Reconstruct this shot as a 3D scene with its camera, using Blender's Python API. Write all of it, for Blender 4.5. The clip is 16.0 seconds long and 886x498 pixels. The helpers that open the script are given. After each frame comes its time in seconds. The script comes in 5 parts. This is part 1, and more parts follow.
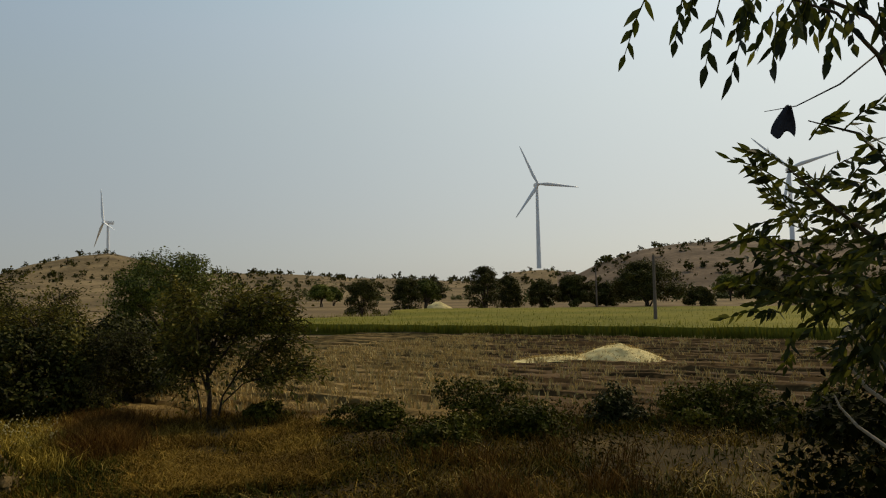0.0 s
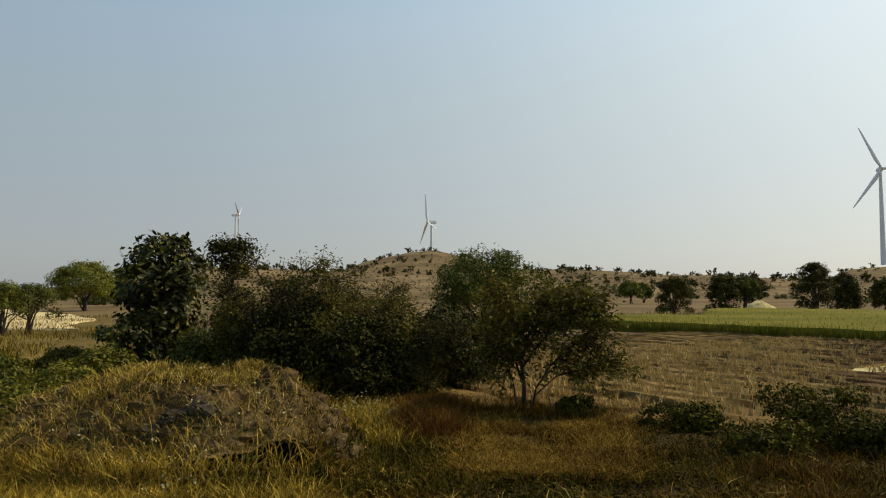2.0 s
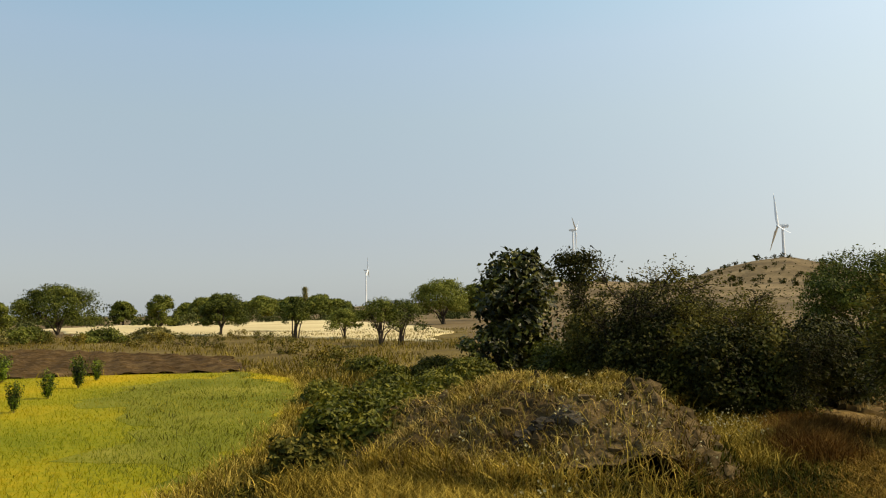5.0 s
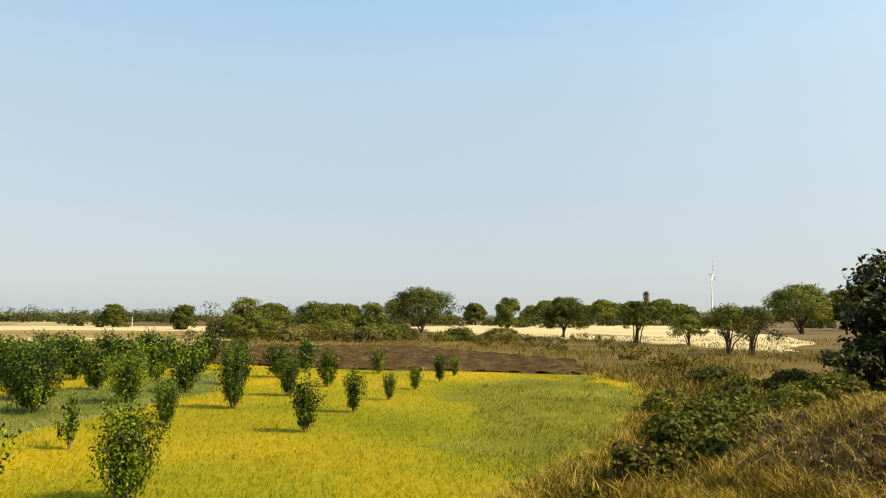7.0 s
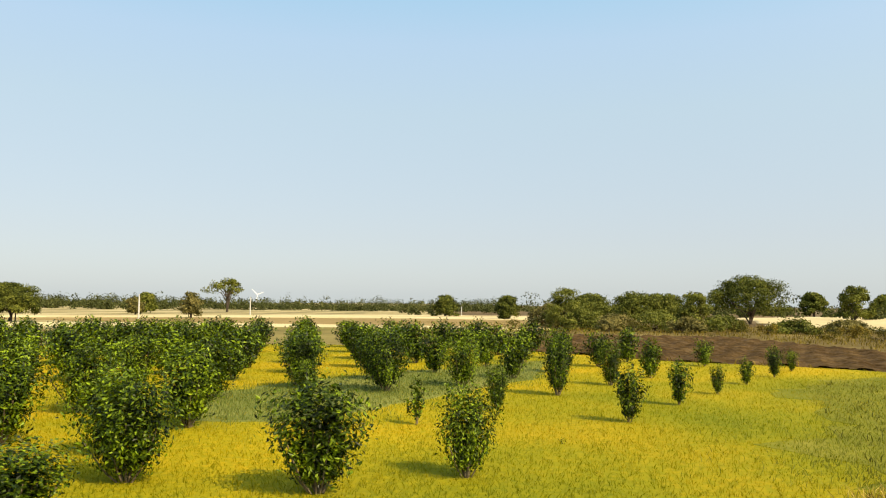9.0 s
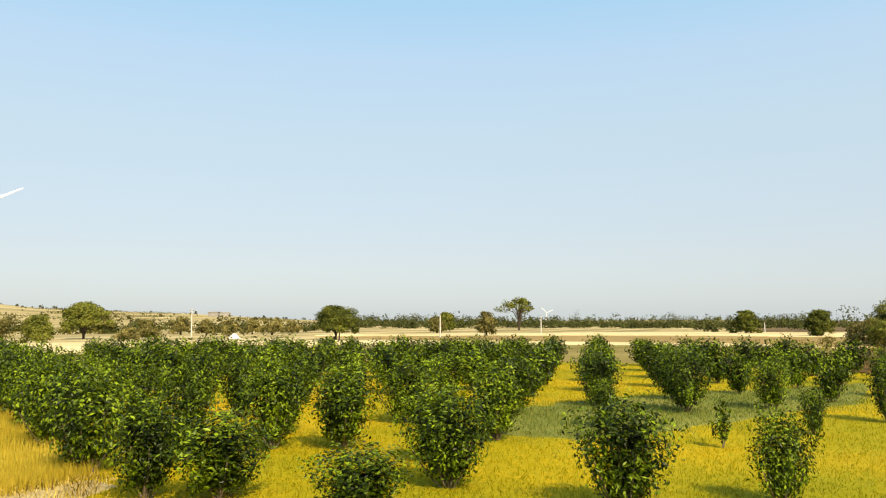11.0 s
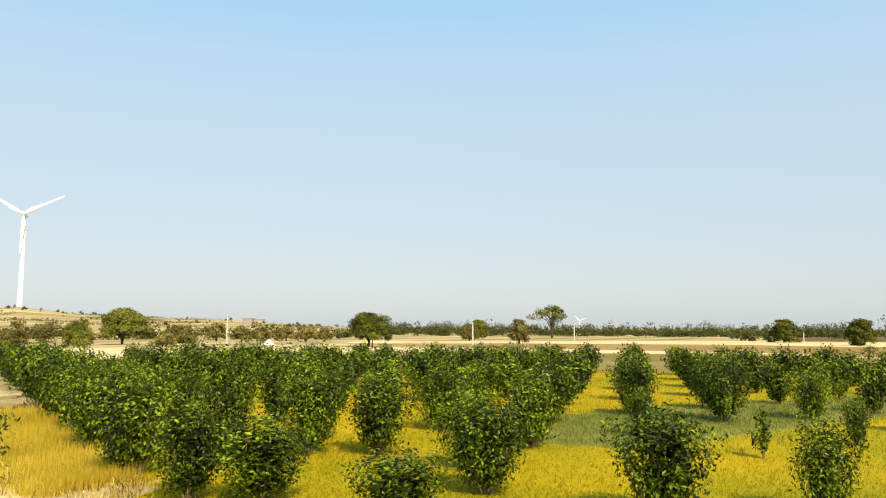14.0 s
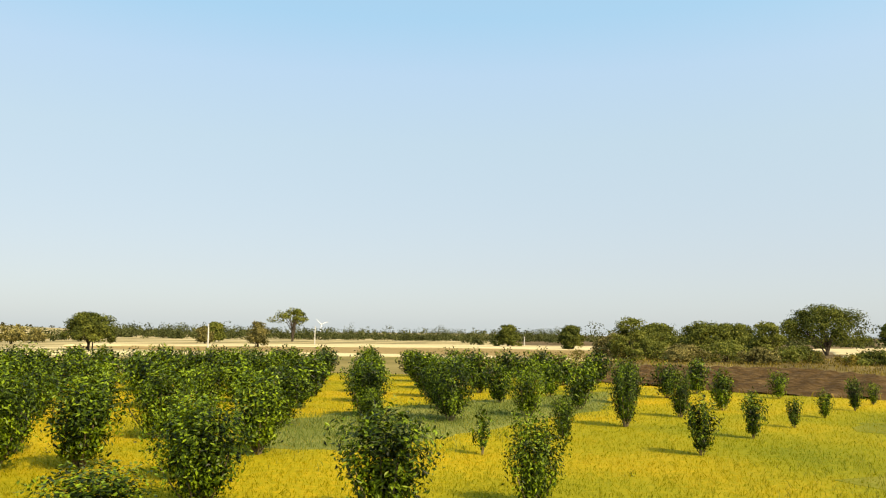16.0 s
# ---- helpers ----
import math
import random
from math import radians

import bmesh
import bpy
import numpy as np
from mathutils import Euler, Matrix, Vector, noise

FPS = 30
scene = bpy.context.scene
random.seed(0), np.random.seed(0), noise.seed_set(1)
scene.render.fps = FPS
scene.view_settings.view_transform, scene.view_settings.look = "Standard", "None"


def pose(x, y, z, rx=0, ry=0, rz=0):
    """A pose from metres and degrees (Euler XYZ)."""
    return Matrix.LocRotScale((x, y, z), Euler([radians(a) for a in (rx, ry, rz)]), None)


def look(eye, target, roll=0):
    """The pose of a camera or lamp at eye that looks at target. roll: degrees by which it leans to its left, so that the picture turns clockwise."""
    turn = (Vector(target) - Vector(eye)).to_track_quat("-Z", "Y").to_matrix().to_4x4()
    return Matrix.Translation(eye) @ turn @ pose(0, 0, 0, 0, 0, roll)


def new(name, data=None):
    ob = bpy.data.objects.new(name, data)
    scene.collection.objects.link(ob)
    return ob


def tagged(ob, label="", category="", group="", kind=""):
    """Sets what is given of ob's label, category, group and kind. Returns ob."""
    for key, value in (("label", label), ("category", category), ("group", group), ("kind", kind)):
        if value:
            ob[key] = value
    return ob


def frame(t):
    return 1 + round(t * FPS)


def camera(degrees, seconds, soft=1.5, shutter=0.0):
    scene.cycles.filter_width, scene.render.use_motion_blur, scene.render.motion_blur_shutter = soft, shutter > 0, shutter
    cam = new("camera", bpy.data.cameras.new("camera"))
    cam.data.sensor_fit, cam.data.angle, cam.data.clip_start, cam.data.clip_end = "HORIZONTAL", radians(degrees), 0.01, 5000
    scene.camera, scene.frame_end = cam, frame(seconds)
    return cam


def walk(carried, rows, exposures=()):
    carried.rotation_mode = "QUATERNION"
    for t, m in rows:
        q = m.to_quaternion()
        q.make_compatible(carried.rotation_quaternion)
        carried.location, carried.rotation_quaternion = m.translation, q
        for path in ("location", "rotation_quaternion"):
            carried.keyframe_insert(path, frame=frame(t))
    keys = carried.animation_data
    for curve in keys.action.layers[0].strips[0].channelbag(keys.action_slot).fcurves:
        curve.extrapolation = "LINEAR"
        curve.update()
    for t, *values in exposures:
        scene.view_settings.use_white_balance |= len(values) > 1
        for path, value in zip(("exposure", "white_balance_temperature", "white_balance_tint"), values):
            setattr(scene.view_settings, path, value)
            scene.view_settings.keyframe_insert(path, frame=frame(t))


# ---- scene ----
import mathutils.geometry

# ---------------------------------------------------------------- camera
cam = camera(59.92, 16.0, soft=1.15, shutter=0.0)
# seconds, x, y, z, yaw to the left, pitch up, roll
PATH = [
    (0, -0.00, 0.01, 3.00, 0.00, 3.37, -1.22),
    (0.5, -0.04, 0.03, 3.00, 4.97, 3.52, -0.51),
    (1, -0.04, 0.03, 2.99, 10.64, 3.99, -0.30),
    (1.5, -0.05, -0.00, 2.99, 18.36, 3.87, -0.52),
    (2, -0.04, -0.03, 2.99, 22.74, 3.38, -0.28),
    (2.5, -0.05, -0.08, 3.00, 25.98, 3.69, -0.08),
    (3, -0.10, -0.13, 3.00, 30.47, 4.34, -0.58),
    (3.2, -0.12, -0.13, 3.00, 32.29, 4.67, -0.81),
    (5.3, -0.48, -0.07, 2.94, 49.78, 4.52, -0.84),
    (5.5, -0.48, -0.09, 2.95, 51.46, 4.50, -0.72),
    (6, -0.42, -0.14, 2.96, 59.20, 4.32, -0.20),
    (6.5, -0.37, -0.17, 2.97, 66.20, 5.00, 0.38),
    (7, -0.30, -0.18, 2.99, 72.56, 5.04, 0.38),
    (7.5, -0.25, -0.20, 2.99, 79.00, 4.96, 0.43),
    (8, -0.22, -0.21, 2.98, 84.44, 5.03, -0.02),
    (8.5, -0.22, -0.24, 2.98, 90.13, 4.24, 0.16),
    (9, -0.19, -0.28, 2.98, 95.84, 4.14, 0.47),
    (9.5, -0.06, -0.32, 3.00, 101.63, 5.11, -0.27),
    (10, 0.07, -0.33, 3.03, 106.23, 5.88, -0.71),
    (10.2, 0.12, -0.33, 3.04, 108.62, 5.78, -0.48),
    (12.3, 0.56, -0.30, 3.01, 123.46, 5.68, -0.11),
    (12.5, 0.58, -0.30, 3.02, 123.30, 5.90, 0.23),
    (13, 0.60, -0.29, 3.02, 122.46, 6.05, 0.56),
    (13.5, 0.54, -0.32, 3.01, 120.63, 5.53, 0.21),
    (14, 0.45, -0.36, 3.02, 119.41, 5.94, 0.12),
    (14.5, 0.34, -0.38, 2.99, 115.89, 6.20, 0.57),
    (15, 0.21, -0.39, 2.98, 111.09, 6.34, 0.95),
    (15.5, 0.06, -0.38, 2.97, 106.03, 6.33, 0.83),
    (16, -0.12, -0.34, 2.95, 100.48, 6.31, 0.57),
]
EXPOSURES = [(t, stop, 7500, 10) for t, stop in ((0, -0.62), (1.0, -0.65), (1.6, -0.6), (2.0, -0.25), (2.5, -0.17), (3.2, -0.22), (5.3, 0.2), (6.0, 0.26), (6.5, 0.22), (7.0, 0.5), (8.5, 0.5), (9.5, 0.62), (16, 0.6))]


def heading(yaw, pitch, roll):
    y, p = radians(yaw), radians(pitch)
    return Vector((-math.sin(y) * math.cos(p), math.cos(y) * math.cos(p), math.sin(p)))


walk(cam, [(t, look((x, y, z), Vector((x, y, z)) + heading(a, p, r), r)) for t, x, y, z, a, p, r in PATH], EXPOSURES)

# ---------------------------------------------------------------- light
SUN_AZ, SUN_EL = -38.0, 43.0
world = bpy.data.worlds.new("sky")
scene.world = world
world.use_nodes = True
wn, wl = world.node_tree.nodes, world.node_tree.links
sky = wn.new("ShaderNodeTexSky")
sky.sky_type, sky.sun_disc = "NISHITA", False
sky.sun_elevation, sky.sun_rotation = radians(SUN_EL), radians(-SUN_AZ)
sky.altitude, sky.air_density, sky.dust_density, sky.ozone_density = 200, 1.0, 1.8, 1.2
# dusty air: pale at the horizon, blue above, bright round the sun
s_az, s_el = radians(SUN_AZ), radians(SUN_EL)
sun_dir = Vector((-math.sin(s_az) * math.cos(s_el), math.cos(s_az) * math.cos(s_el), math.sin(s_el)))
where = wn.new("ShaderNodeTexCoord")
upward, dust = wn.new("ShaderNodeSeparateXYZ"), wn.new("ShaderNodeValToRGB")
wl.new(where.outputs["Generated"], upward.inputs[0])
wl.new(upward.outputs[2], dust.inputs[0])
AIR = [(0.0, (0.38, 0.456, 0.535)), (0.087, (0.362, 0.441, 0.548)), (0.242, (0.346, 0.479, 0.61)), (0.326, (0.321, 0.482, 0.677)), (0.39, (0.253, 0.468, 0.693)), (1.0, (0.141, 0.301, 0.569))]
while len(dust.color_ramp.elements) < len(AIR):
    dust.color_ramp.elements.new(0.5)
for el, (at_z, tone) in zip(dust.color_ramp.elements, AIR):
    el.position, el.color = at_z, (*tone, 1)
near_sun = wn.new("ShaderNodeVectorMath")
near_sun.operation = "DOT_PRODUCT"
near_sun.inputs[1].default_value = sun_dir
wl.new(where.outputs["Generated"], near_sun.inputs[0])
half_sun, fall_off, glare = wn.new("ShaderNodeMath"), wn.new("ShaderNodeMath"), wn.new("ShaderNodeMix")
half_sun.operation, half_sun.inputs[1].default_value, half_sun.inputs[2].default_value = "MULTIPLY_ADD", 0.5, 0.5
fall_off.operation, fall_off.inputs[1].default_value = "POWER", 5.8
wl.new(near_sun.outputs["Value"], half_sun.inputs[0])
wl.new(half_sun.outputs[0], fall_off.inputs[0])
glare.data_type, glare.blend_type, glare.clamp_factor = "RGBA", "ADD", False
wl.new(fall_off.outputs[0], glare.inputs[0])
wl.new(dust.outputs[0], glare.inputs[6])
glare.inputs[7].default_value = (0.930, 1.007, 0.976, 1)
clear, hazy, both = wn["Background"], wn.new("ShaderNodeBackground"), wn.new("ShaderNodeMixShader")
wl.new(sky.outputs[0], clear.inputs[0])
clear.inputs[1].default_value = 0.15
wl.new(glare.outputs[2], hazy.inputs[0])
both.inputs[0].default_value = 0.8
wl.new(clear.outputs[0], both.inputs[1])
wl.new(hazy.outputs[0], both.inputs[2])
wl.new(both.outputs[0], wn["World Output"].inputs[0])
sun = new("sun", bpy.data.lights.new("sun", "SUN"))
sun.data.energy, sun.data.angle, sun.data.color = 5.0, radians(0.55), (1.0, 0.86, 0.62)
sun.matrix_world = look(sun_dir * 100, (0, 0, 0))


# ---------------------------------------------------------------- materials
def material(name, stops, scale=2.0, fine=30.0, rough=0.9, bump=0.3, bump_scale=None, vary=0.0, leafy=0.0, island=0.0, metal=0.0, stretch=None, spec=0.05):
    """Two scales of noise over a colour ramp; leafy: share of light that passes through."""
    m = bpy.data.materials.new(name)
    m.use_nodes = True
    n, l = m.node_tree.nodes, m.node_tree.links
    b = n["Principled BSDF"]
    b.inputs["Roughness"].default_value = rough
    b.inputs["Metallic"].default_value = metal
    b.inputs["Specular IOR Level"].default_value = spec
    co = n.new("ShaderNodeTexCoord")
    src = co.outputs["Object"]
    if stretch:
        mp = n.new("ShaderNodeMapping")
        mp.inputs["Rotation"].default_value = (0, 0, radians(stretch[1]))
        mp.inputs["Scale"].default_value = stretch[0]
        l.new(src, mp.inputs[0])
        src = mp.outputs[0]
    big, small = n.new("ShaderNodeTexNoise"), n.new("ShaderNodeTexNoise")
    for tex, s, dt in ((big, scale, 4), (small, fine, 3)):
        tex.inputs["Scale"].default_value, tex.inputs["Detail"].default_value = s, dt
        l.new(src, tex.inputs["Vector"])
    mix = n.new("ShaderNodeMath")
    mix.operation = "MULTIPLY_ADD"
    l.new(small.outputs[0], mix.inputs[0])
    mix.inputs[1].default_value = 0.45
    half = n.new("ShaderNodeMath")
    half.operation = "MULTIPLY_ADD"
    l.new(big.outputs[0], half.inputs[0])
    half.inputs[1].default_value, half.inputs[2].default_value = 0.9, -0.18
    l.new(half.outputs[0], mix.inputs[2])
    fac = mix.outputs[0]
    for amount, node, sock in ((vary, "ShaderNodeObjectInfo", "Random"), (island, "ShaderNodeNewGeometry", "Random Per Island")):
        if amount:
            src2, add = n.new(node), n.new("ShaderNodeMath")
            add.operation = "MULTIPLY_ADD"
            l.new(src2.outputs[sock], add.inputs[0])
            add.inputs[1].default_value = amount
            sub = n.new("ShaderNodeMath")
            sub.operation = "SUBTRACT"
            sub.inputs[1].default_value = amount / 2
            l.new(fac, sub.inputs[0])
            l.new(sub.outputs[0], add.inputs[2])
            fac = add.outputs[0]
    ramp = n.new("ShaderNodeValToRGB")
    els = ramp.color_ramp.elements
    while len(els) < len(stops):
        els.new(0.5)
    for k, c in enumerate(stops):
        els[k].position = 0.25 + 0.5 * k / max(1, len(stops) - 1)
        els[k].color = (*c, 1)
    l.new(fac, ramp.inputs[0])
    l.new(ramp.outputs[0], b.inputs["Base Color"])
    if bump:
        bp = n.new("ShaderNodeBump")
        bp.inputs["Strength"].default_value = bump
        bp.inputs["Distance"].default_value = 0.05 if bump_scale is None else bump_scale
        l.new(mix.outputs[0], bp.inputs["Height"])
        l.new(bp.outputs[0], b.inputs["Normal"])
    if leafy:
        tr, sh = n.new("ShaderNodeBsdfTranslucent"), n.new("ShaderNodeMixShader")
        l.new(ramp.outputs[0], tr.inputs["Color"])
        sh.inputs[0].default_value = leafy
        l.new(b.outputs[0], sh.inputs[1])
        l.new(tr.outputs[0], sh.inputs[2])
        l.new(sh.outputs[0], n["Material Output"].inputs["Surface"])
    return m


EARTH = material("dry_earth", [(0.013, 0.0085, 0.003), (0.036, 0.024, 0.0075), (0.085, 0.057, 0.019)], 0.35, 6, bump=0.5)
STUBBLE_SOIL = material("stubble_soil", [(0.034, 0.02, 0.0075), (0.115, 0.074, 0.026), (0.25, 0.168, 0.064)], 1.0, 7, bump=0.6, stretch=((0.14, 1.5, 1.0), 35.6))
STRAW = material("straw", [(0.258, 0.172, 0.0645), (0.447, 0.318, 0.12), (0.602, 0.456, 0.206)], 3, 30, island=0.3, leafy=0.05, bump=0)
HEAP = material("chaff_heap", [(0.344, 0.275, 0.129), (0.499, 0.413, 0.198), (0.619, 0.533, 0.284)], 3, 25, bump=0.6)
DARK_SOIL = material("dark_ploughed_soil", [(0.0258, 0.0138, 0.0043), (0.0602, 0.0353, 0.012), (0.12, 0.0757, 0.031)], 0.6, 5, bump=0.8, bump_scale=0.1)
GREEN_CROP = material("green_crop", [(0.0533, 0.0619, 0.00516), (0.116, 0.114, 0.0129), (0.189, 0.168, 0.0275)], 0.06, 1.5, bump=0.3, leafy=0.25, island=0.2)
YELLOW_CROP = material("golden_crop", [(0.1299, 0.15, 0.0072), (0.262, 0.2207, 0.008), (0.4469, 0.2827, 0.0112)], 0.13, 2.0, bump=0, leafy=0.55, island=0.12)
YELLOW_SOIL = material("golden_crop_floor", [(0.1299, 0.1433, 0.0072), (0.2642, 0.2142, 0.008), (0.4474, 0.2753, 0.0112)], 0.13, 6.0, bump=0.4)


def less_ripe(mat, centre, radii, turn, tint):
    """Tints the crop greener in one oval stretch of the field that fades out all round."""
    n, l = mat.node_tree.nodes, mat.node_tree.links
    ramp = next(x for x in n if x.type == "VALTORGB")
    ends = [k.to_socket for k in ramp.outputs[0].links]
    co, mp, gr = n.new("ShaderNodeTexCoord"), n.new("ShaderNodeMapping"), n.new("ShaderNodeTexGradient")
    mp.vector_type = "TEXTURE"
    mp.inputs["Location"].default_value = (*centre, 0)
    mp.inputs["Rotation"].default_value = (0, 0, radians(turn))
    mp.inputs["Scale"].default_value = (*radii, 10)
    gr.gradient_type = "SPHERICAL"
    fade = n.new("ShaderNodeMapRange")
    fade.interpolation_type = "SMOOTHSTEP"
    fade.inputs["From Max"].default_value = 0.6
    mix = n.new("ShaderNodeMix")
    mix.data_type, mix.blend_type = "RGBA", "MULTIPLY"
    l.new(co.outputs["Object"], mp.inputs[0])
    l.new(mp.outputs[0], gr.inputs[0])
    l.new(gr.outputs["Fac"], fade.inputs[0])
    l.new(fade.outputs[0], mix.inputs[0])
    l.new(ramp.outputs[0], mix.inputs[6])
    mix.inputs[7].default_value = (*tint, 1)
    for end in ends:
        l.new(mix.outputs[2], end)


for crop in (YELLOW_CROP, YELLOW_SOIL):
    less_ripe(crop, (-20, 4.8), (21, 8.5), -15, (0.76, 0.855, 1.0))
PALE_CROP = material("pale_green_crop", [(0.08951, 0.1033, 0.01147), (0.155, 0.1598, 0.02295), (0.2341, 0.2237, 0.04876)], 0.4, 4, bump=0, leafy=0.3, island=0.3)
BLUE_CROP = material("blue_green_crop", [(0.07607, 0.105, 0.01755), (0.1289, 0.1578, 0.0322), (0.1931, 0.2051, 0.05264)], 0.4, 4, bump=0, leafy=0.3, island=0.3)
TAN_FIELD = material("tan_fallow", [(0.146, 0.0989, 0.0361), (0.215, 0.15, 0.0585), (0.284, 0.206, 0.086)], 0.03, 0.8, bump=0.4)
CREAM_FIELD = material("cream_stubble", [(0.344, 0.267, 0.133), (0.464, 0.378, 0.202), (0.568, 0.482, 0.284)], 0.04, 0.9, bump=0.3)
OLIVE_FIELD = material("olive_fallow", [(0.0946, 0.0791, 0.0241), (0.163, 0.131, 0.0413), (0.232, 0.189, 0.0671)], 0.07, 1.2, bump=0.5)
GREY_FIELD = material("grey_dry_field", [(0.0946, 0.0731, 0.0344), (0.232, 0.185, 0.0903), (0.43, 0.361, 0.198)], 0.35, 3, bump=0.9, bump_scale=0.15, stretch=((0.35, 1.5, 1.0), 38))
LITTER = material("straw_litter", [(0.224, 0.172, 0.0774), (0.361, 0.292, 0.138), (0.482, 0.396, 0.206)], 0.8, 9, bump=0.6)
DRY_GRASS = material("dry_grass", [(0.06254, 0.04446, 0.005697), (0.1368, 0.09967, 0.0148), (0.239, 0.1821, 0.03703)], 0.5, 8, bump=0, leafy=0.08, island=0.45)
WEED = material("green_weed", [(0.0105, 0.0135, 0.0014), (0.030, 0.0335, 0.0029), (0.078, 0.074, 0.0078)], 0.5, 8, bump=0, leafy=0.08, island=0.35)
FLOWER = material("white_blossom", [(0.361, 0.31, 0.138), (0.516, 0.464, 0.258)], 5, 20, bump=0, leafy=0.2)
CITRUS = material("citrus_leaf", [(0.004433, 0.00861, 0.0004752), (0.0354, 0.06152, 0.002257), (0.2072, 0.2856, 0.0132)], 1.2, 12, rough=0.4, bump=0, leafy=0.16, vary=0.12, island=0.42, spec=0.14)
ACACIA = material("acacia_leaf", [(0.03225, 0.04085, 0.00645), (0.09142, 0.1053, 0.01505), (0.1827, 0.1849, 0.03225)], 0.35, 3, rough=0.7, bump=0, leafy=0.15, vary=0.25, island=0.4, spec=0.1)
SCRUB = material("scrub_leaf", [(0.0138, 0.0146, 0.00258), (0.0378, 0.037, 0.00602), (0.086, 0.0757, 0.0138)], 0.6, 5, rough=0.7, bump=0, leafy=0.12, vary=0.2, island=0.45, spec=0.1)
OLIVE_LEAF = material("olive_thorn_leaf", [(0.02979, 0.02979, 0.00414), (0.08694, 0.07785, 0.01161), (0.1863, 0.153, 0.02817)], 0.6, 5, rough=0.7, bump=0, leafy=0.2, vary=0.1, island=0.5, spec=0.1)
# olive-tan leaf of far thorn trees, with distance haze lightened into the colour
FAR_OLIVE = material("hazed_thorn_leaf", [(0.05472, 0.05244, 0.01482), (0.1398, 0.1231, 0.0342), (0.2675, 0.2223, 0.07068)], 0.6, 5, rough=0.7, bump=0, leafy=0.15, vary=0.15, island=0.4, spec=0.1)
DARK_LEAF = material("dark_glossy_leaf", [(0.00765, 0.0085, 0.0017), (0.0221, 0.0238, 0.0034), (0.068, 0.0629, 0.00935)], 1, 8, rough=0.7, bump=0, leafy=0.1, island=0.4, spec=0.08)
BANK_LEAF = material("bank_weed_leaf", [(0.016, 0.017, 0.002), (0.042, 0.041, 0.0045), (0.10, 0.09, 0.012)], 0.6, 6, rough=0.7, bump=0, leafy=0.12, vary=0.1, island=0.45)
# roadside bush leaf, blackened to stand in for the shade it lies in
SHADE_LEAF = material("painted_shade_leaf", [(0.004, 0.005, 0.001), (0.011, 0.012, 0.002), (0.03, 0.028, 0.005)], 1, 8, rough=0.8, bump=0, leafy=0.06, island=0.4, spec=0.03)
BROAD = material("dark_broad_leaf", [(0.010, 0.012, 0.002), (0.032, 0.036, 0.0045), (0.12, 0.115, 0.016)], 1, 8, rough=0.5, bump=0, leafy=0.12, island=0.6, spec=0.2)
CASTOR = material("castor_leaf", [(0.03069, 0.03553, 0.00323), (0.08475, 0.0884, 0.008075), (0.1776, 0.1615, 0.01938)], 1, 8, rough=0.6, bump=0, leafy=0.25, vary=0.2, island=0.4, spec=0.15)
NEEM = material("neem_leaf", [(0.008, 0.012, 0.002), (0.026, 0.034, 0.005), (0.085, 0.085, 0.012)], 3, 20, rough=0.55, bump=0, leafy=0.4, island=0.5, spec=0.2)
TWIG_BARK = material("pale_citrus_bark", [(0.07, 0.055, 0.035), (0.14, 0.11, 0.07), (0.23, 0.19, 0.125)], 6, 40, bump=0.4, bump_scale=0.01)
BARK = material("bark", [(0.032, 0.024, 0.017), (0.064, 0.049, 0.035), (0.105, 0.085, 0.062)], 4, 40, bump=0.6, bump_scale=0.02)
DARK_BARK = material("dark_thorn_bark", [(0.0189, 0.0138, 0.00946), (0.0387, 0.0292, 0.0206), (0.0688, 0.0533, 0.0396)], 4, 40, bump=0.6, bump_scale=0.02)
PALE_TWIG = material("pale_twig", [(0.26, 0.22, 0.17), (0.38, 0.33, 0.27)], 6, 40, bump=0.4, bump_scale=0.01)
CONCRETE = material("weathered_concrete", [(0.38, 0.36, 0.32), (0.5, 0.48, 0.43), (0.6, 0.57, 0.52)], 1.5, 14, bump=0.3, bump_scale=0.01)
DARK_POLE = material("rusted_steel_pole", [(0.12, 0.09, 0.07), (0.2, 0.16, 0.13)], 2, 20, bump=0.3, bump_scale=0.01)
PORCELAIN = material("porcelain", [(0.35, 0.2, 0.12), (0.45, 0.28, 0.18)], 5, 30, rough=0.3, bump=0)
TURBINE = material("turbine_paint", [(0.74, 0.75, 0.76), (0.82, 0.82, 0.82)], 0.05, 0.6, rough=0.45, bump=0, spec=0.4)
ROCK = material("grey_spoil", [(0.0258, 0.0206, 0.0146), (0.0516, 0.043, 0.031), (0.0946, 0.0808, 0.0602)], 1.2, 9, bump=1.0, bump_scale=0.08)
MOUND = material("mound_soil", [(0.0255, 0.017, 0.00765), (0.07225, 0.04845, 0.02125), (0.153, 0.1062, 0.0476)], 0.9, 9, bump=0.9, bump_scale=0.08)
RAG = material("dark_rag", [(0.02, 0.02, 0.025), (0.04, 0.04, 0.05)], 6, 60, bump=0.4)
WHITEWASH = material("whitewash", [(0.66, 0.64, 0.6), (0.8, 0.79, 0.76)], 0.7, 6, bump=0.2)
MUD_WALL = material("grey_plaster", [(0.20, 0.19, 0.17), (0.3, 0.28, 0.25)], 0.7, 6, bump=0.2)
TIN = material("tin_roof", [(0.35, 0.34, 0.33), (0.5, 0.5, 0.5)], 0.7, 6, rough=0.5, metal=0.4, bump=0.2)


# ---------------------------------------------------------------- helpers
def spot(az, d, z=0.0):
    """A place by its bearing to the left of +y in degrees and its distance."""
    a = radians(az)
    return Vector((-math.sin(a) * d, math.cos(a) * d, z))


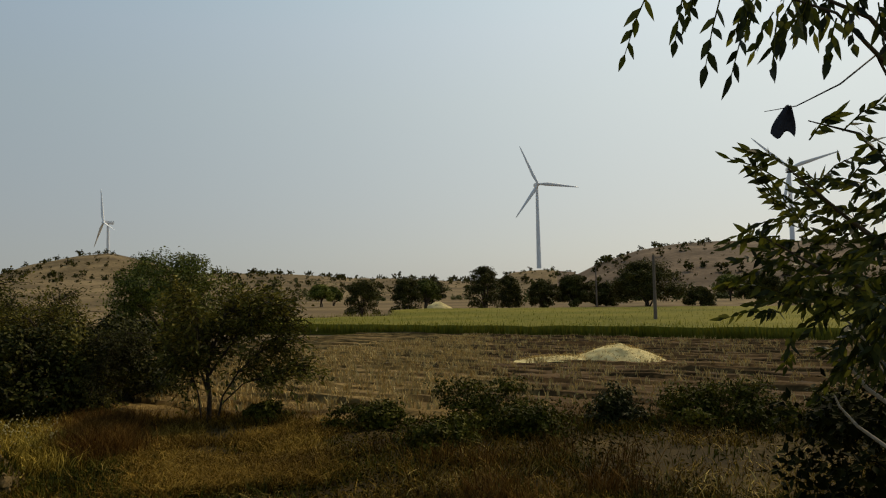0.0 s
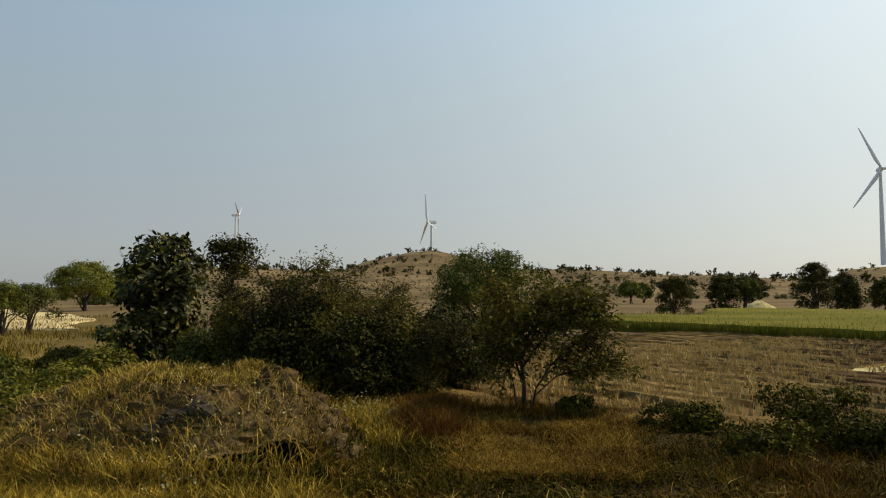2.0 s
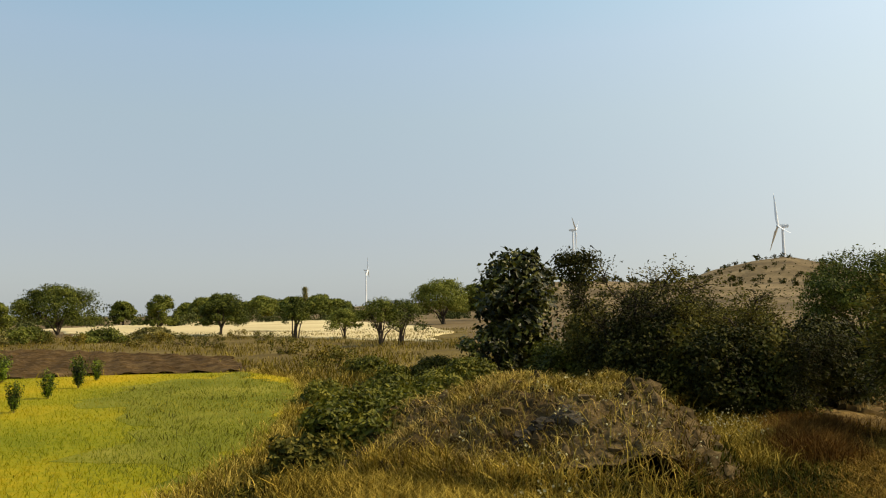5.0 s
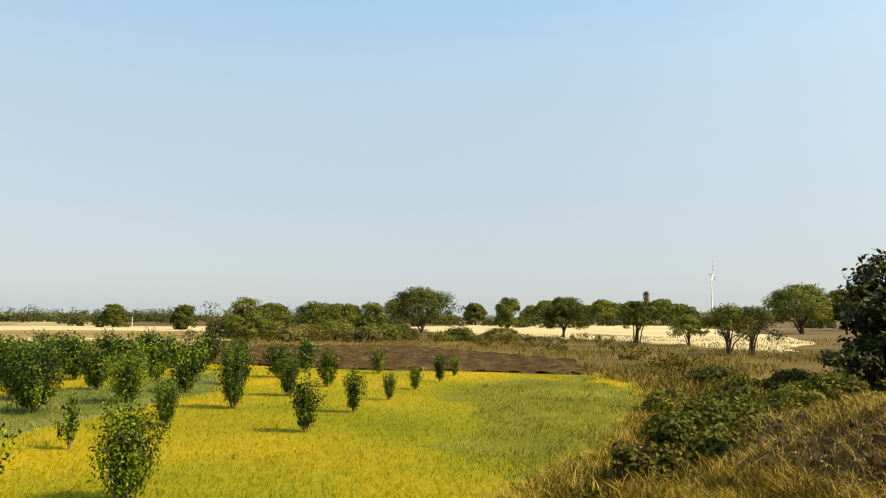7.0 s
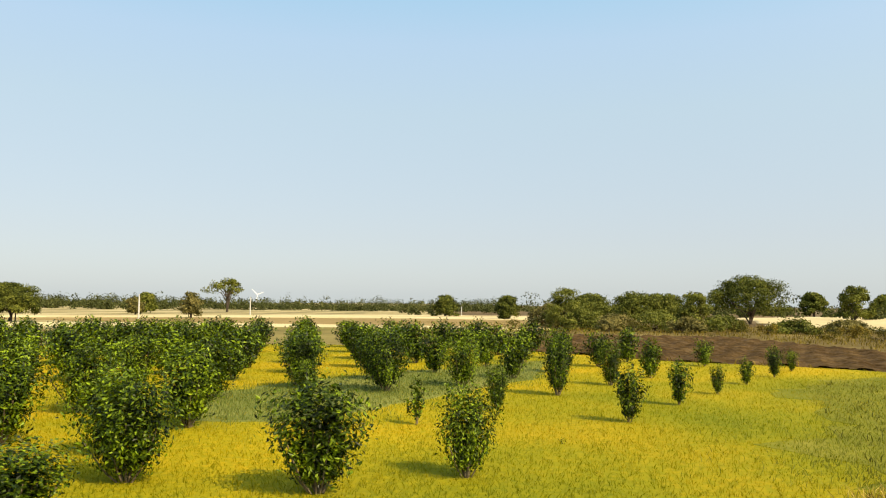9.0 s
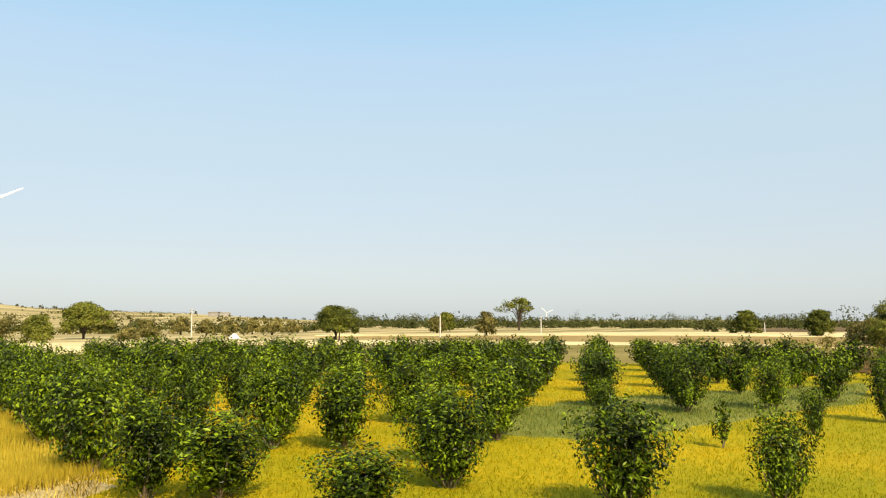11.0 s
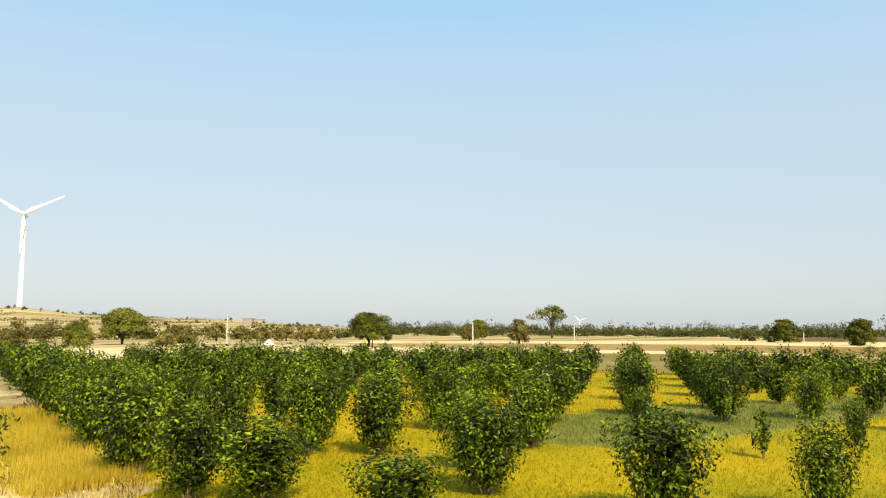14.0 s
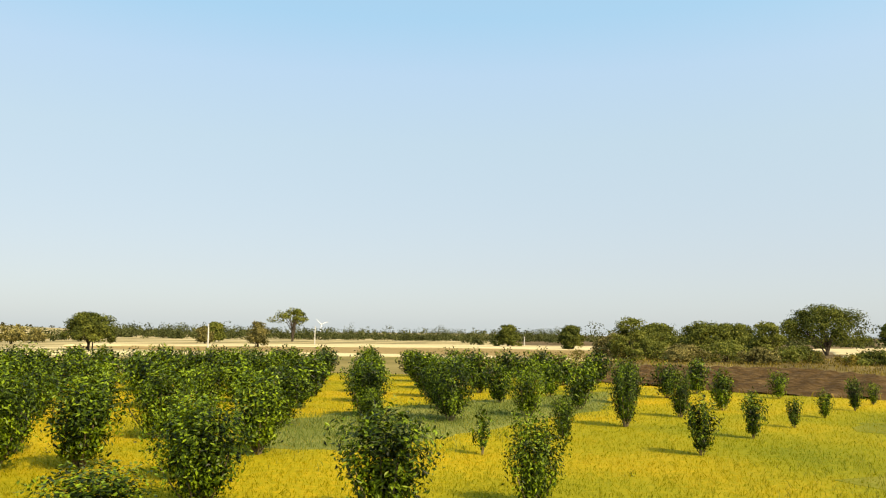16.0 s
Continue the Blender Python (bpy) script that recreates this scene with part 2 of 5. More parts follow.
def np_mesh(name, verts, faces, mat, smooth=False):
    """verts: n x 3; faces: m x k of one size, or a list of such arrays."""
    me = bpy.data.meshes.new(name)
    verts = np.asarray(verts, np.float32)
    blocks = faces if isinstance(faces, list) else [faces]
    blocks = [np.asarray(b, np.int32) for b in blocks if len(b)]
    loops = np.concatenate([b.ravel() for b in blocks])
    sizes = np.concatenate([np.full(len(b), b.shape[1], np.int32) for b in blocks])
    me.vertices.add(len(verts))
    me.vertices.foreach_set("co", verts.ravel())
    me.loops.add(len(loops))
    me.loops.foreach_set("vertex_index", loops)
    me.polygons.add(len(sizes))
    me.polygons.foreach_set("loop_start", np.concatenate([[0], np.cumsum(sizes)[:-1]]).astype(np.int32))
    me.polygons.foreach_set("use_smooth", np.full(len(sizes), smooth))
    me.update(calc_edges=True)
    me.validate()
    me.materials.append(mat)
    return me


def part(name, me, parent, label=""):
    ob = new(name, me)
    ob.parent = parent
    return tagged(ob, label)


def thing(name, place, label, category, group="", kind="", turn=0.0):
    ob = new(name)
    ob.matrix_basis = Matrix.LocRotScale(place, Euler((0, 0, turn)), None)
    return tagged(ob, label, category, group, kind)


def bm_mesh(name, bm, mat, smooth=False):
    me = bpy.data.meshes.new(name)
    for f in bm.faces:
        f.smooth = smooth
    bm.to_mesh(me)
    bm.free()
    me.materials.append(mat)
    return me


def tubes(paths, sides=6):
    """paths: lists of (point, radius). Returns verts and faces of tapered tubes with closed tips."""
    vs, fs, base = [], [], 0
    for path in paths:
        pts = [Vector(p) for p, _ in path]
        for k, (p, (_, r)) in enumerate(zip(pts, path)):
            way = (pts[min(k + 1, len(pts) - 1)] - pts[max(k - 1, 0)]).normalized()
            side = way.cross(Vector((0.31, 0.95, 0.05))).normalized()
            up = side.cross(way)
            for s in range(sides):
                a = 2 * math.pi * s / sides
                vs.append(p + (side * math.cos(a) + up * math.sin(a)) * r)
        for k in range(len(pts) - 1):
            for s in range(sides):
                a, b = base + k * sides + s, base + k * sides + (s + 1) % sides
                fs.append((a, b, b + sides, a + sides))
        base += len(pts) * sides
    return np.array([tuple(v) for v in vs]), np.array(fs)


def unit(v):
    return v / (np.linalg.norm(v, axis=-1, keepdims=True) + 1e-9)


def leaf_mesh(name, rng, at, ways, length, width, mat, fold=0.25, droop=0.0, faces=None):
    """Leaves as folded diamonds of four corners, at n places along n directions; faces: which way their upper sides look."""
    n = len(at)
    if faces is None:
        ways = unit(ways)
        side = unit(np.cross(ways, unit(rng.normal(size=(n, 3)))))
    else:
        up = unit(unit(faces) + rng.normal(0, 0.38, (n, 3)))
        ways = unit(unit(ways) + rng.normal(0, 0.6, (n, 3)))
        side = unit(np.cross(ways, up))
        ways = np.cross(up, side)
    nor = np.cross(side, ways)
    ln = (length * rng.uniform(0.65, 1.3, n))[:, None]
    wd = (width * rng.uniform(0.7, 1.25, n))[:, None]
    tip = at + ways * ln
    tip[:, 2] -= droop * ln[:, 0]
    mid = at + ways * ln * 0.5
    v = np.stack([at, mid + side * wd * 0.5 + nor * wd * fold, tip, mid - side * wd * 0.5 + nor * wd * fold], 1)
    f = np.arange(4 * n).reshape(n, 4)
    tri = np.concatenate([f[:, [0, 1, 2]], f[:, [0, 2, 3]]])
    return np_mesh(name, v.reshape(-1, 3), tri, mat)


def blade_mesh(name, rng, at, height, width, mat, lean=0.35):
    """Grass blades or stalks: a bent strip of three faces each."""
    n = len(at)
    h = (height * rng.uniform(0.55, 1.25, n))[:, None] * np.ones((n, 3))
    a = rng.uniform(0, 2 * np.pi, n)
    side = np.stack([np.cos(a), np.sin(a), 0 * a], 1) * (width * rng.uniform(0.6, 1.3, n))[:, None] / 2
    b = rng.uniform(0, 2 * np.pi, n)
    off = np.stack([np.cos(b), np.sin(b), 0 * b], 1) * (lean * rng.uniform(0.1, 1.0, n))[:, None] * h
    up = np.zeros((n, 3))
    up[:, 2] = 1
    v = np.stack([at - side, at + side, at + up * h * 0.55 + off * 0.35 - side * 0.8, at + up * h * 0.55 + off * 0.35 + side * 0.8, at + up * h * (1 - 0.12 * lean) + off], 1)
    k = np.arange(n)[:, None] * 5
    return np_mesh(name, v.reshape(-1, 3), [np.concatenate([k, k + 1, k + 3, k + 2], 1), np.concatenate([k + 2, k + 3, k + 4], 1)], mat)


def inside(poly, x, y):
    """Which of the points lie in the polygon."""
    hit = np.zeros(len(x), bool)
    for (x0, y0), (x1, y1) in zip(poly, poly[1:] + poly[:1]):
        cross = ((y0 > y) != (y1 > y)) & (x < (x1 - x0) * (y - y0) / ((y1 - y0) or 1e-9) + x0)
        hit ^= cross
    return hit


def scatter(rng, poly, count, near=0.0, thin=1.0):
    """Places in a polygon, denser towards the origin."""
    p = np.array(poly)
    got = []
    while sum(len(g) for g in got) < count:
        x, y = rng.uniform(p[:, 0].min(), p[:, 0].max(), 60000), rng.uniform(p[:, 1].min(), p[:, 1].max(), 60000)
        d = np.hypot(x, y)
        ok = inside(poly, x, y) & (d > near) & (rng.uniform(size=60000) < np.clip((14 / d) ** thin, 0, 1))
        got.append(np.stack([x[ok], y[ok], 0 * x[ok]], 1))
    return np.concatenate(got)[:count]


def wedge(rng, az0, az1, d0, d1, count, thin=1.0):
    """Places between two bearings and two distances."""
    az = np.radians(rng.uniform(az0, az1, count))
    u = rng.uniform(0, 1, count)
    d = d0 * (d1 / d0) ** u if thin else np.sqrt(d0**2 + u * (d1**2 - d0**2))
    return np.stack([-np.sin(az) * d, np.cos(az) * d, 0 * d], 1)


# ---------------------------------------------------------------- ground, one sheet to the horizon
# bearing and height angle of each ridge line, its distance and where its slope begins
RIDGES = [
    ([-60, -45, -35, -24, -19.7, -17, -14.3, -11.5, -9.8, -8, -6], [2.0, 2.4, 2.8, 3.0, 3.2, 3.19, 2.88, 2.0, 1.2, 0.3, -0.3], 620, 330),
    ([-11.5, -10.2, -9.6, -7.3, -5, -4, -3, -1], [0.4, 1.0, 1.45, 1.62, 1.45, 0.9, 0.5, -0.3], 720, 480),
    ([-9, -0.6, 3.6, 6.9, 9.4, 12.6, 16, 19, 30, 34, 36, 40, 44, 48, 52, 56], [0.7, 0.95, 1.25, 1.3, 1.5, 1.7, 1.75, 1.8, 1.65, 1.8, 2.0, 1.95, 1.5, 0.8, 0.3, -0.3], 700, 300),
    ([17, 19, 21.4, 23.4, 25.5, 28.3, 30.2, 32, 35], [1.2, 2.1, 2.8, 3.28, 3.08, 2.5, 1.8, 1.2, 0], 820, 450),
    ([95, 120, 127, 131, 135, 139, 144.7, 148.3, 153, 160, 170, 185], [-0.3, 0.0, 0.14, 0.34, 0.6, 0.7, 0.95, 1.32, 1.12, 1.1, 0.8, -0.3], 700, 260),
    ([46, 50, 53, 56, 60], [-0.2, 0.3, 0.5, 0.35, -0.2], 2300, 1600),
    ([84, 92, 98, 104, 110, 116], [-0.3, 0.0, 0.06, 0.05, 0.0, -0.3], 3000, 2200),
]


def rise(az, d):
    """Height of the land, for arrays of bearings in degrees and distances."""
    z = np.zeros(np.broadcast(az, d).shape)
    for angles, els, crest, foot in RIDGES:
        el = np.interp(az, angles, els, left=-1, right=-1)
        top = np.clip(3 + crest * np.tan(np.radians(el)), 0, None)
        s = np.clip((d - foot) / (crest - foot), 0, 1)
        fall = np.clip((d - crest) / crest, 0, 1)
        z = np.maximum(z, top * (s * s * (3 - 2 * s)) * (1 - 0.85 * fall))
    return z


def land(az, d):
    return float(rise(np.array([((az + 90) % 360) - 90.0]), np.array([float(d)]))[0])


rng = np.random.default_rng(7)
n_az = 900
rings = np.concatenate([[0.0, 3, 6], 8 * (1.055 ** np.arange(0, 86)), np.arange(300, 880, 10), [900, 1000, 1150, 1400, 1800, 2300, 3000, 3700, 4600]])
rings = np.unique(rings)
azs = np.linspace(-90, 270, n_az, endpoint=False)
AZ, RD = np.meshgrid(azs, rings)
Z = rise(AZ, RD)
X, Y = -np.sin(np.radians(AZ)) * RD, np.cos(np.radians(AZ)) * RD
bumps = np.array([noise.noise(Vector((x * 0.35, y * 0.35, 0))) * 0.6 + noise.noise(Vector((x * 1.1, y * 1.1, 3))) * 0.4 for x, y in zip(X.ravel(), Y.ravel())]).reshape(X.shape)
far_bumps = np.array([noise.noise(Vector((x * 0.012, y * 0.012, 5))) for x, y in zip(X.ravel(), Y.ravel())]).reshape(X.shape)
Z = Z + np.where(RD < 60, np.clip(bumps, -1, 1) * 0.10 - 0.12, -0.12) + np.where(Z > 4, far_bumps * np.clip(Z * 0.05, 0, 1.8), 0)
k = np.arange(len(rings) * n_az).reshape(len(rings), n_az)
nxt = np.roll(k, -1, 1)
quads = np.stack([k[:-1], k[1:], nxt[1:], nxt[:-1]], -1).reshape(-1, 4)[:, ::-1]
GROUND = material("dry_grassland", [(0.0559, 0.0378, 0.0172), (0.12, 0.0843, 0.0404), (0.206, 0.15, 0.0757)], 0.02, 0.5, bump=0.5)
PALE_HILL = material("pale_dry_slope", [(0.086, 0.0817, 0.0344), (0.284, 0.228, 0.107), (0.499, 0.421, 0.232)], 0.05, 0.5, bump=0.5, stretch=((0.22, 1.5, 1.0), 38))
ground_me = np_mesh("ground", np.stack([X, Y, Z], -1).reshape(-1, 3), quads, GROUND, smooth=True)
ground_me.materials.append(EARTH)
ground_me.materials.append(PALE_HILL)
ground_me.materials.append(material("tan_grass_floor", [(0.05325, 0.03622, 0.01065), (0.1121, 0.07988, 0.02396), (0.1808, 0.1331, 0.04793)], 0.12, 2.0, bump=0.5))
zone = np.zeros((len(rings) - 1, n_az), np.int32)
zone[(RD[:-1] < 9) | (RD[:-1] < 19.5) & (AZ[:-1] < 66) | (RD[:-1] < 60) & (AZ[:-1] < 46)] = 1
zone[(RD[:-1] >= 19.5) & (RD[:-1] < 125) & (AZ[:-1] >= 46) & (AZ[:-1] < 92)] = 3
ground_me.materials.append(material("stony_hillside", [(0.0492, 0.03526, 0.01804), (0.123, 0.08856, 0.04428), (0.2214, 0.1624, 0.0861)], 0.03, 0.35, bump=0.8, bump_scale=0.6))
zone[(RD[:-1] > 330) & (AZ[:-1] < 60)] = 4
# right-hand stony hill, its hazy shade painted in as a darker, greyer tone
ground_me.materials.append(material("hazy_shade_hillside", [(0.034, 0.024, 0.016), (0.085, 0.06, 0.04), (0.16, 0.115, 0.076)], 0.03, 0.35, bump=0.8, bump_scale=0.6))
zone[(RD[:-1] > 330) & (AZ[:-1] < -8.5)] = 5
zone[(RD[:-1] > 70) & (AZ[:-1] > 95)] = 2
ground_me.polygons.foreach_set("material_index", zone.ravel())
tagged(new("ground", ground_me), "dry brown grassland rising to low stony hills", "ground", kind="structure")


def sheet(name, poly, z, mat, label, category="field"):
    """A field laid just over the ground, with a soft uneven edge."""
    rr = random.Random(len(poly) * 31 + int(z * 1000))
    pts = []
    for (x0, y0), (x1, y1) in zip(poly, poly[1:] + poly[:1]):
        n = max(2, int(math.hypot(x1 - x0, y1 - y0) / max(0.6, 0.02 * math.hypot(x0, y0))))
        for q in range(min(n, 60)):
            s = q / min(n, 60)
            w = 0.0 if math.hypot(x0, y0) < 30 else 0.006 * math.hypot(x0, y0)
            pts.append((x0 + (x1 - x0) * s + rr.uniform(-w, w), y0 + (y1 - y0) * s + rr.uniform(-w, w)))
    flat, _, faces, _, _, _ = mathutils.geometry.delaunay_2d_cdt([Vector(p) for p in pts], [], [list(range(len(pts)))], 1, 1e-4)
    bm = bmesh.new()
    top = [bm.verts.new((p.x, p.y, z)) for p in flat]
    for fc in faces:
        if len(set(fc)) > 2:
            bm.faces.new([top[i] for i in fc])
    for fc in bm.faces:
        if fc.normal.z < 0:
            fc.normal_flip()
    bm.normal_update()
    for fc in bm.faces:
        if fc.normal.z < 0:
            fc.normal_flip()
    rim_edges = [e for e in bm.edges if len(e.link_faces) == 1]
    made = {}
    for e in rim_edges:
        va, vb = e.verts
        fc = e.link_faces[0]
        mid = fc.calc_center_median()
        way = (vb.co - va.co).cross(Vector((0, 0, 1))).normalized()
        if way.dot(va.co - mid) < 0:
            way = -way
        for v in (va, vb):
            made.setdefault(v, []).append(way)
    low = {v: bm.verts.new(v.co + sum(w, Vector()) / len(w) * 0.5 + Vector((0, 0, -0.26 - z))) for v, w in made.items()}
    for e in rim_edges:
        va, vb = e.verts
        bm.faces.new((va, vb, low[vb], low[va]))
    bmesh.ops.recalc_face_normals(bm, faces=bm.faces)
    return tagged(new(name, bm_mesh(name, bm, mat)), label, category, kind="structure")


# fields towards the orchard and the plain beyond it
GOLD = [(-4, 3.2), (-9.5, 4.2), (-12.2, 4.9), (-14.9, 7.8), (-19.5, 11.5), (-25.2, 15.6), (-31, 18.6), (-36.4, 19.3), (-40.6, 13.2), (-43.3, 7.7), (-52.6, -2.1), (-54.5, -13), (-55, -25), (-42, -42), (-31, -50), (-19, -27.5), (-15.6, -28.5), (-12, -21.8), (-8.9, -15.6), (-8.3, -14.1), (-10.2, -13.3), (-10.0, -12.3), (-8.5, -11.9), (-7.6, -10.5), (-6, -7), (-4.2, -3), (-3.4, 0.5)]
sheet("golden_field", GOLD, 0.02, YELLOW_SOIL, "ripe golden crop field between rows of bushes")
DARK = [(-43.6, 7.7), (-40.9, 13.3), (-37, 19.4), (-44, 22.6), (-49.7, 25.3), (-60, 23.5), (-78.6, 20.1), (-80.5, 2.7), (-53, -2)]
sheet("dark_ploughed_field", DARK, -0.02, DARK_SOIL, "dark brown freshly ploughed field strip")
gx, gy = np.meshgrid(np.arange(-81, -36, 0.3), np.arange(-3, 26, 0.3))
gz = np.array([0.10 * noise.noise(Vector((x * 0.9, y * 0.9, 11))) + 0.12 * noise.noise(Vector((x * 2.1, y * 2.1, 12))) for x, y in zip(gx.ravel(), gy.ravel())]).reshape(gx.shape) + 0.06 * np.sin((gx * 0.35 + gy) * 3.6)
gk = np.arange(gx.size).reshape(gx.shape)
gq = np.stack([gk[:-1, :-1], gk[:-1, 1:], gk[1:, 1:], gk[1:, :-1]], -1).reshape(-1, 4)
gq = gq[inside(DARK, gx.ravel(), gy.ravel())[gq].all(1)]
tagged(new("ploughed_clods", np_mesh("ploughed_clods", np.stack([gx, gy, gz + 0.05], -1).reshape(-1, 3), gq, DARK_SOIL)), "rough dark brown clods of ploughed soil", "soil", kind="structure")
sheet("olive_field", [(-53.2, -2.3), (-80.3, 2.1), (-93.6, -0.9), (-96.2, -25.3), (-90, -45), (-70, -60), (-45, -66), (-33, -58), (-42.5, -42.3), (-55.4, -25), (-55, -13)], 0.025, OLIVE_FIELD, "olive brown fallow field behind the orchard")
sheet("cream_strip", [(-94, -0.5), (-100, 3), (-107, -11.7), (-111, -50), (-95, -98), (-74, -108), (-58, -116), (-42, -86), (-31, -62), (-35, -60), (-71, -82), (-90, -62), (-96.5, -43)], 0.04, CREAM_FIELD, "pale cream strip of cut stubble")
sheet("tan_field", [(-101, 2.6), (-151, 5.2), (-160, -30), (-149, -67.3), (-128, -95), (-112, -50), (-108, -12)], 0.05, TAN_FIELD, "tan brown fallow field on the plain")
sheet("far_cream_field", [(-164, 4.4), (-214, 4.3), (-212, -40), (-186, -68), (-158, -110), (-140, -104), (-150, -68), (-161, -40)], 0.06, CREAM_FIELD, "pale cream harvested field far off")
sheet("pale_stubble_field", [(-98, 69), (-79, 73), (-110, 96), (-190, 140), (-290, 190), (-286, 203), (-330, 150), (-245, 82), (-208, 54), (-180, 52), (-128, 40), (-122, 45), (-94, 54), (-133, 69)], 0.05, CREAM_FIELD, "pale cream harvested field between trees")
sheet("near_stubble_patch", [(-57.5, 51.6), (-66, 57), (-79, 72.5), (-98, 68.5), (-120, 62), (-94, 53.6)], 0.04, CREAM_FIELD, "pale straw-coloured patch under thorn trees")
sheet("grey_dry_field", [(-15.8, -29), (-18.4, -27.8), (-30.8, -51), (-32, -57), (-31, -61), (-24, -58), (-12, -36)], 0.03, GREY_FIELD, "grey brown dry field beside the orchard")
sheet("straw_ground", [(-3.0, -4), (-5.8, -8.6), (-7.7, -10.7), (-8.5, -12.0), (-10.1, -12.4), (-10.3, -13.4), (-8.4, -14.2), (-8.7, -15.6), (-6.6, -17), (-3, -20), (2, -16), (1, -8)], 0.0, LITTER, "trampled straw ground beside the golden field", "ground")
sheet("pale_track", [(-126, 26), (-150, 40), (-152, 37), (-128, 23)], 0.07, CREAM_FIELD, "pale sandy farm track", "track")

# stubble field with furrows, rows along (0.81, -0.58)
U, V = np.array([0.813, -0.582]), np.array([0.582, 0.813])
PITCH = 1.3
us, vs = np.arange(-40, 62, 0.45), np.arange(11.5, 45.6, 0.08)
UU, VV = np.meshgrid(us, vs)
FX, FY = UU * U[0] + VV * V[0], UU * U[1] + VV * V[1]
saw = (VV / PITCH + 0.10 * np.sin(UU * 0.11)) % 1
broken = np.array([noise.noise(Vector((u * 0.28, math.floor(v / PITCH) * 2.7, 15))) for u, v in zip(UU.ravel(), VV.ravel())]).reshape(FX.shape)
FZ = 0.07 + np.clip(0.11 + 0.16 * broken, 0.02, 0.22) * np.clip(saw / 0.05, 0, 1) * (1 - saw) ** 1.4 - 0.10 * np.exp(-((saw - 0.97) / 0.035) ** 2)
FZ += 0.06 * np.array([noise.noise(Vector((u * 0.15, round(v / PITCH) * 3.1, 4))) for u, v in zip(UU.ravel(), VV.ravel())]).reshape(FX.shape)
FZ += 0.07 * np.array([noise.noise(Vector((x * 3.1, y * 3.1, 6))) for x, y in zip(FX.ravel(), FY.ravel())]).reshape(FX.shape)
rim_w = np.clip((FY - (19.3 - 0.06 * FX)) / 1.8, 0, 1)
FZ = FZ * rim_w - 0.12 * (1 - rim_w)
keep = (FY > 19.3 - 0.06 * FX + 0.3 * np.sin(FX * 0.7)) & (np.degrees(np.arctan2(-FX, FY)) < 32)
k = np.arange(FX.size).reshape(FX.shape)
q = np.stack([k[:-1, :-1], k[:-1, 1:], k[1:, 1:], k[1:, :-1]], -1).reshape(-1, 4)
q = q[keep.ravel()[q].all(1)]
field_me = np_mesh("stubble_field", np.stack([FX, FY, FZ], -1).reshape(-1, 3), q, STUBBLE_SOIL, smooth=True)
field_me.materials.append(material("bare_furrow_soil", [(0.0189, 0.00946, 0.00344), (0.0602, 0.0344, 0.0129), (0.129, 0.0774, 0.031)], 1.0, 7, bump=0.6, stretch=((0.14, 1.5, 1.0), 35.6)))
reach = np.array([-15 - 0.7 * (v - 24) + 6 * noise.noise(Vector((math.floor(v / PITCH) * 1.7, 3, 3))) for v in vs])
bare = (UU > reach[:, None]).ravel()
field_me.polygons.foreach_set("material_index", bare[q[:, 0]].astype(np.int32))
tagged(new("stubble_field", field_me), "brown furrowed field with rows of cut stubble", "field", kind="structure")
n = 96000
su, sv = np.repeat(rng.uniform(-30, 45, n // 6), 6) + rng.normal(0, 0.055, n), np.repeat((np.floor(rng.uniform(13, 45, n // 6) / PITCH) + rng.choice([0.12, 0.2, 0.5, 0.8], n // 6)) * PITCH, 6) + rng.normal(0, 0.05, n)
sx, sy = su * U[0] + sv * V[0], su * U[1] + sv * V[1]
ok = (rng.uniform(size=n // 6).repeat(6) < np.where(su > np.interp(sv, vs, reach), 0.35, 1.0)) & (sy > 19.6 - 0.06 * sx) & (np.degrees(np.arctan2(-sx, sy)) < 31)
tagged(new("stubble", blade_mesh("stubble", rng, np.stack([sx, sy, 0 * sx + 0.09], 1)[ok], 0.25, 0.036, STRAW, 0.6)), "short straw-coloured stalks in rows", "stubble", kind="stuff")

# green crop behind it, standing half a metre high
us, vs = np.arange(-75, 110, 1.2), np.concatenate([[45.9, 46.0], np.arange(46.3, 101, 0.9)])
UU, VV = np.meshgrid(us, vs)
CX, CY = UU * U[0] + VV * V[0], UU * U[1] + VV * V[1]
CZ = 0.74 + 0.10 * np.array([noise.noise(Vector((x * 0.6, y * 0.6, 8))) for x, y in zip(CX.ravel(), CY.ravel())]).reshape(CX.shape)
CZ[0] = -0.1
k = np.arange(CX.size).reshape(CX.shape)
q = np.stack([k[:-1, :-1], k[:-1, 1:], k[1:, 1:], k[1:, :-1]], -1).reshape(-1, 4)
crop_az, crop_d = np.degrees(np.arctan2(-CX, CY)).ravel(), np.hypot(CX, CY).ravel()
q = q[(crop_d < np.interp(crop_az, [2.0, 4.5], [300.0, 86.0]))[q].all(1)]
tagged(new("green_crop_field", np_mesh("green_crop_field", np.stack([CX, CY, CZ], -1).reshape(-1, 3), q, GREEN_CROP, smooth=True)), "standing light green crop beyond the stubble", "field", kind="structure")
n = 26000
su, sv = rng.uniform(-70, 100, n), 45.6 + 50 * rng.uniform(0, 1, n) ** 3
tagged(new("crop_stalks", blade_mesh("crop_stalks", rng, np.stack([su * U[0] + sv * V[0], su * U[1] + sv * V[1], 0.1 + 0 * su], 1), 0.82, 0.06, GREEN_CROP, 0.3)), "green crop stalks at the field edge", "crop", kind="stuff")

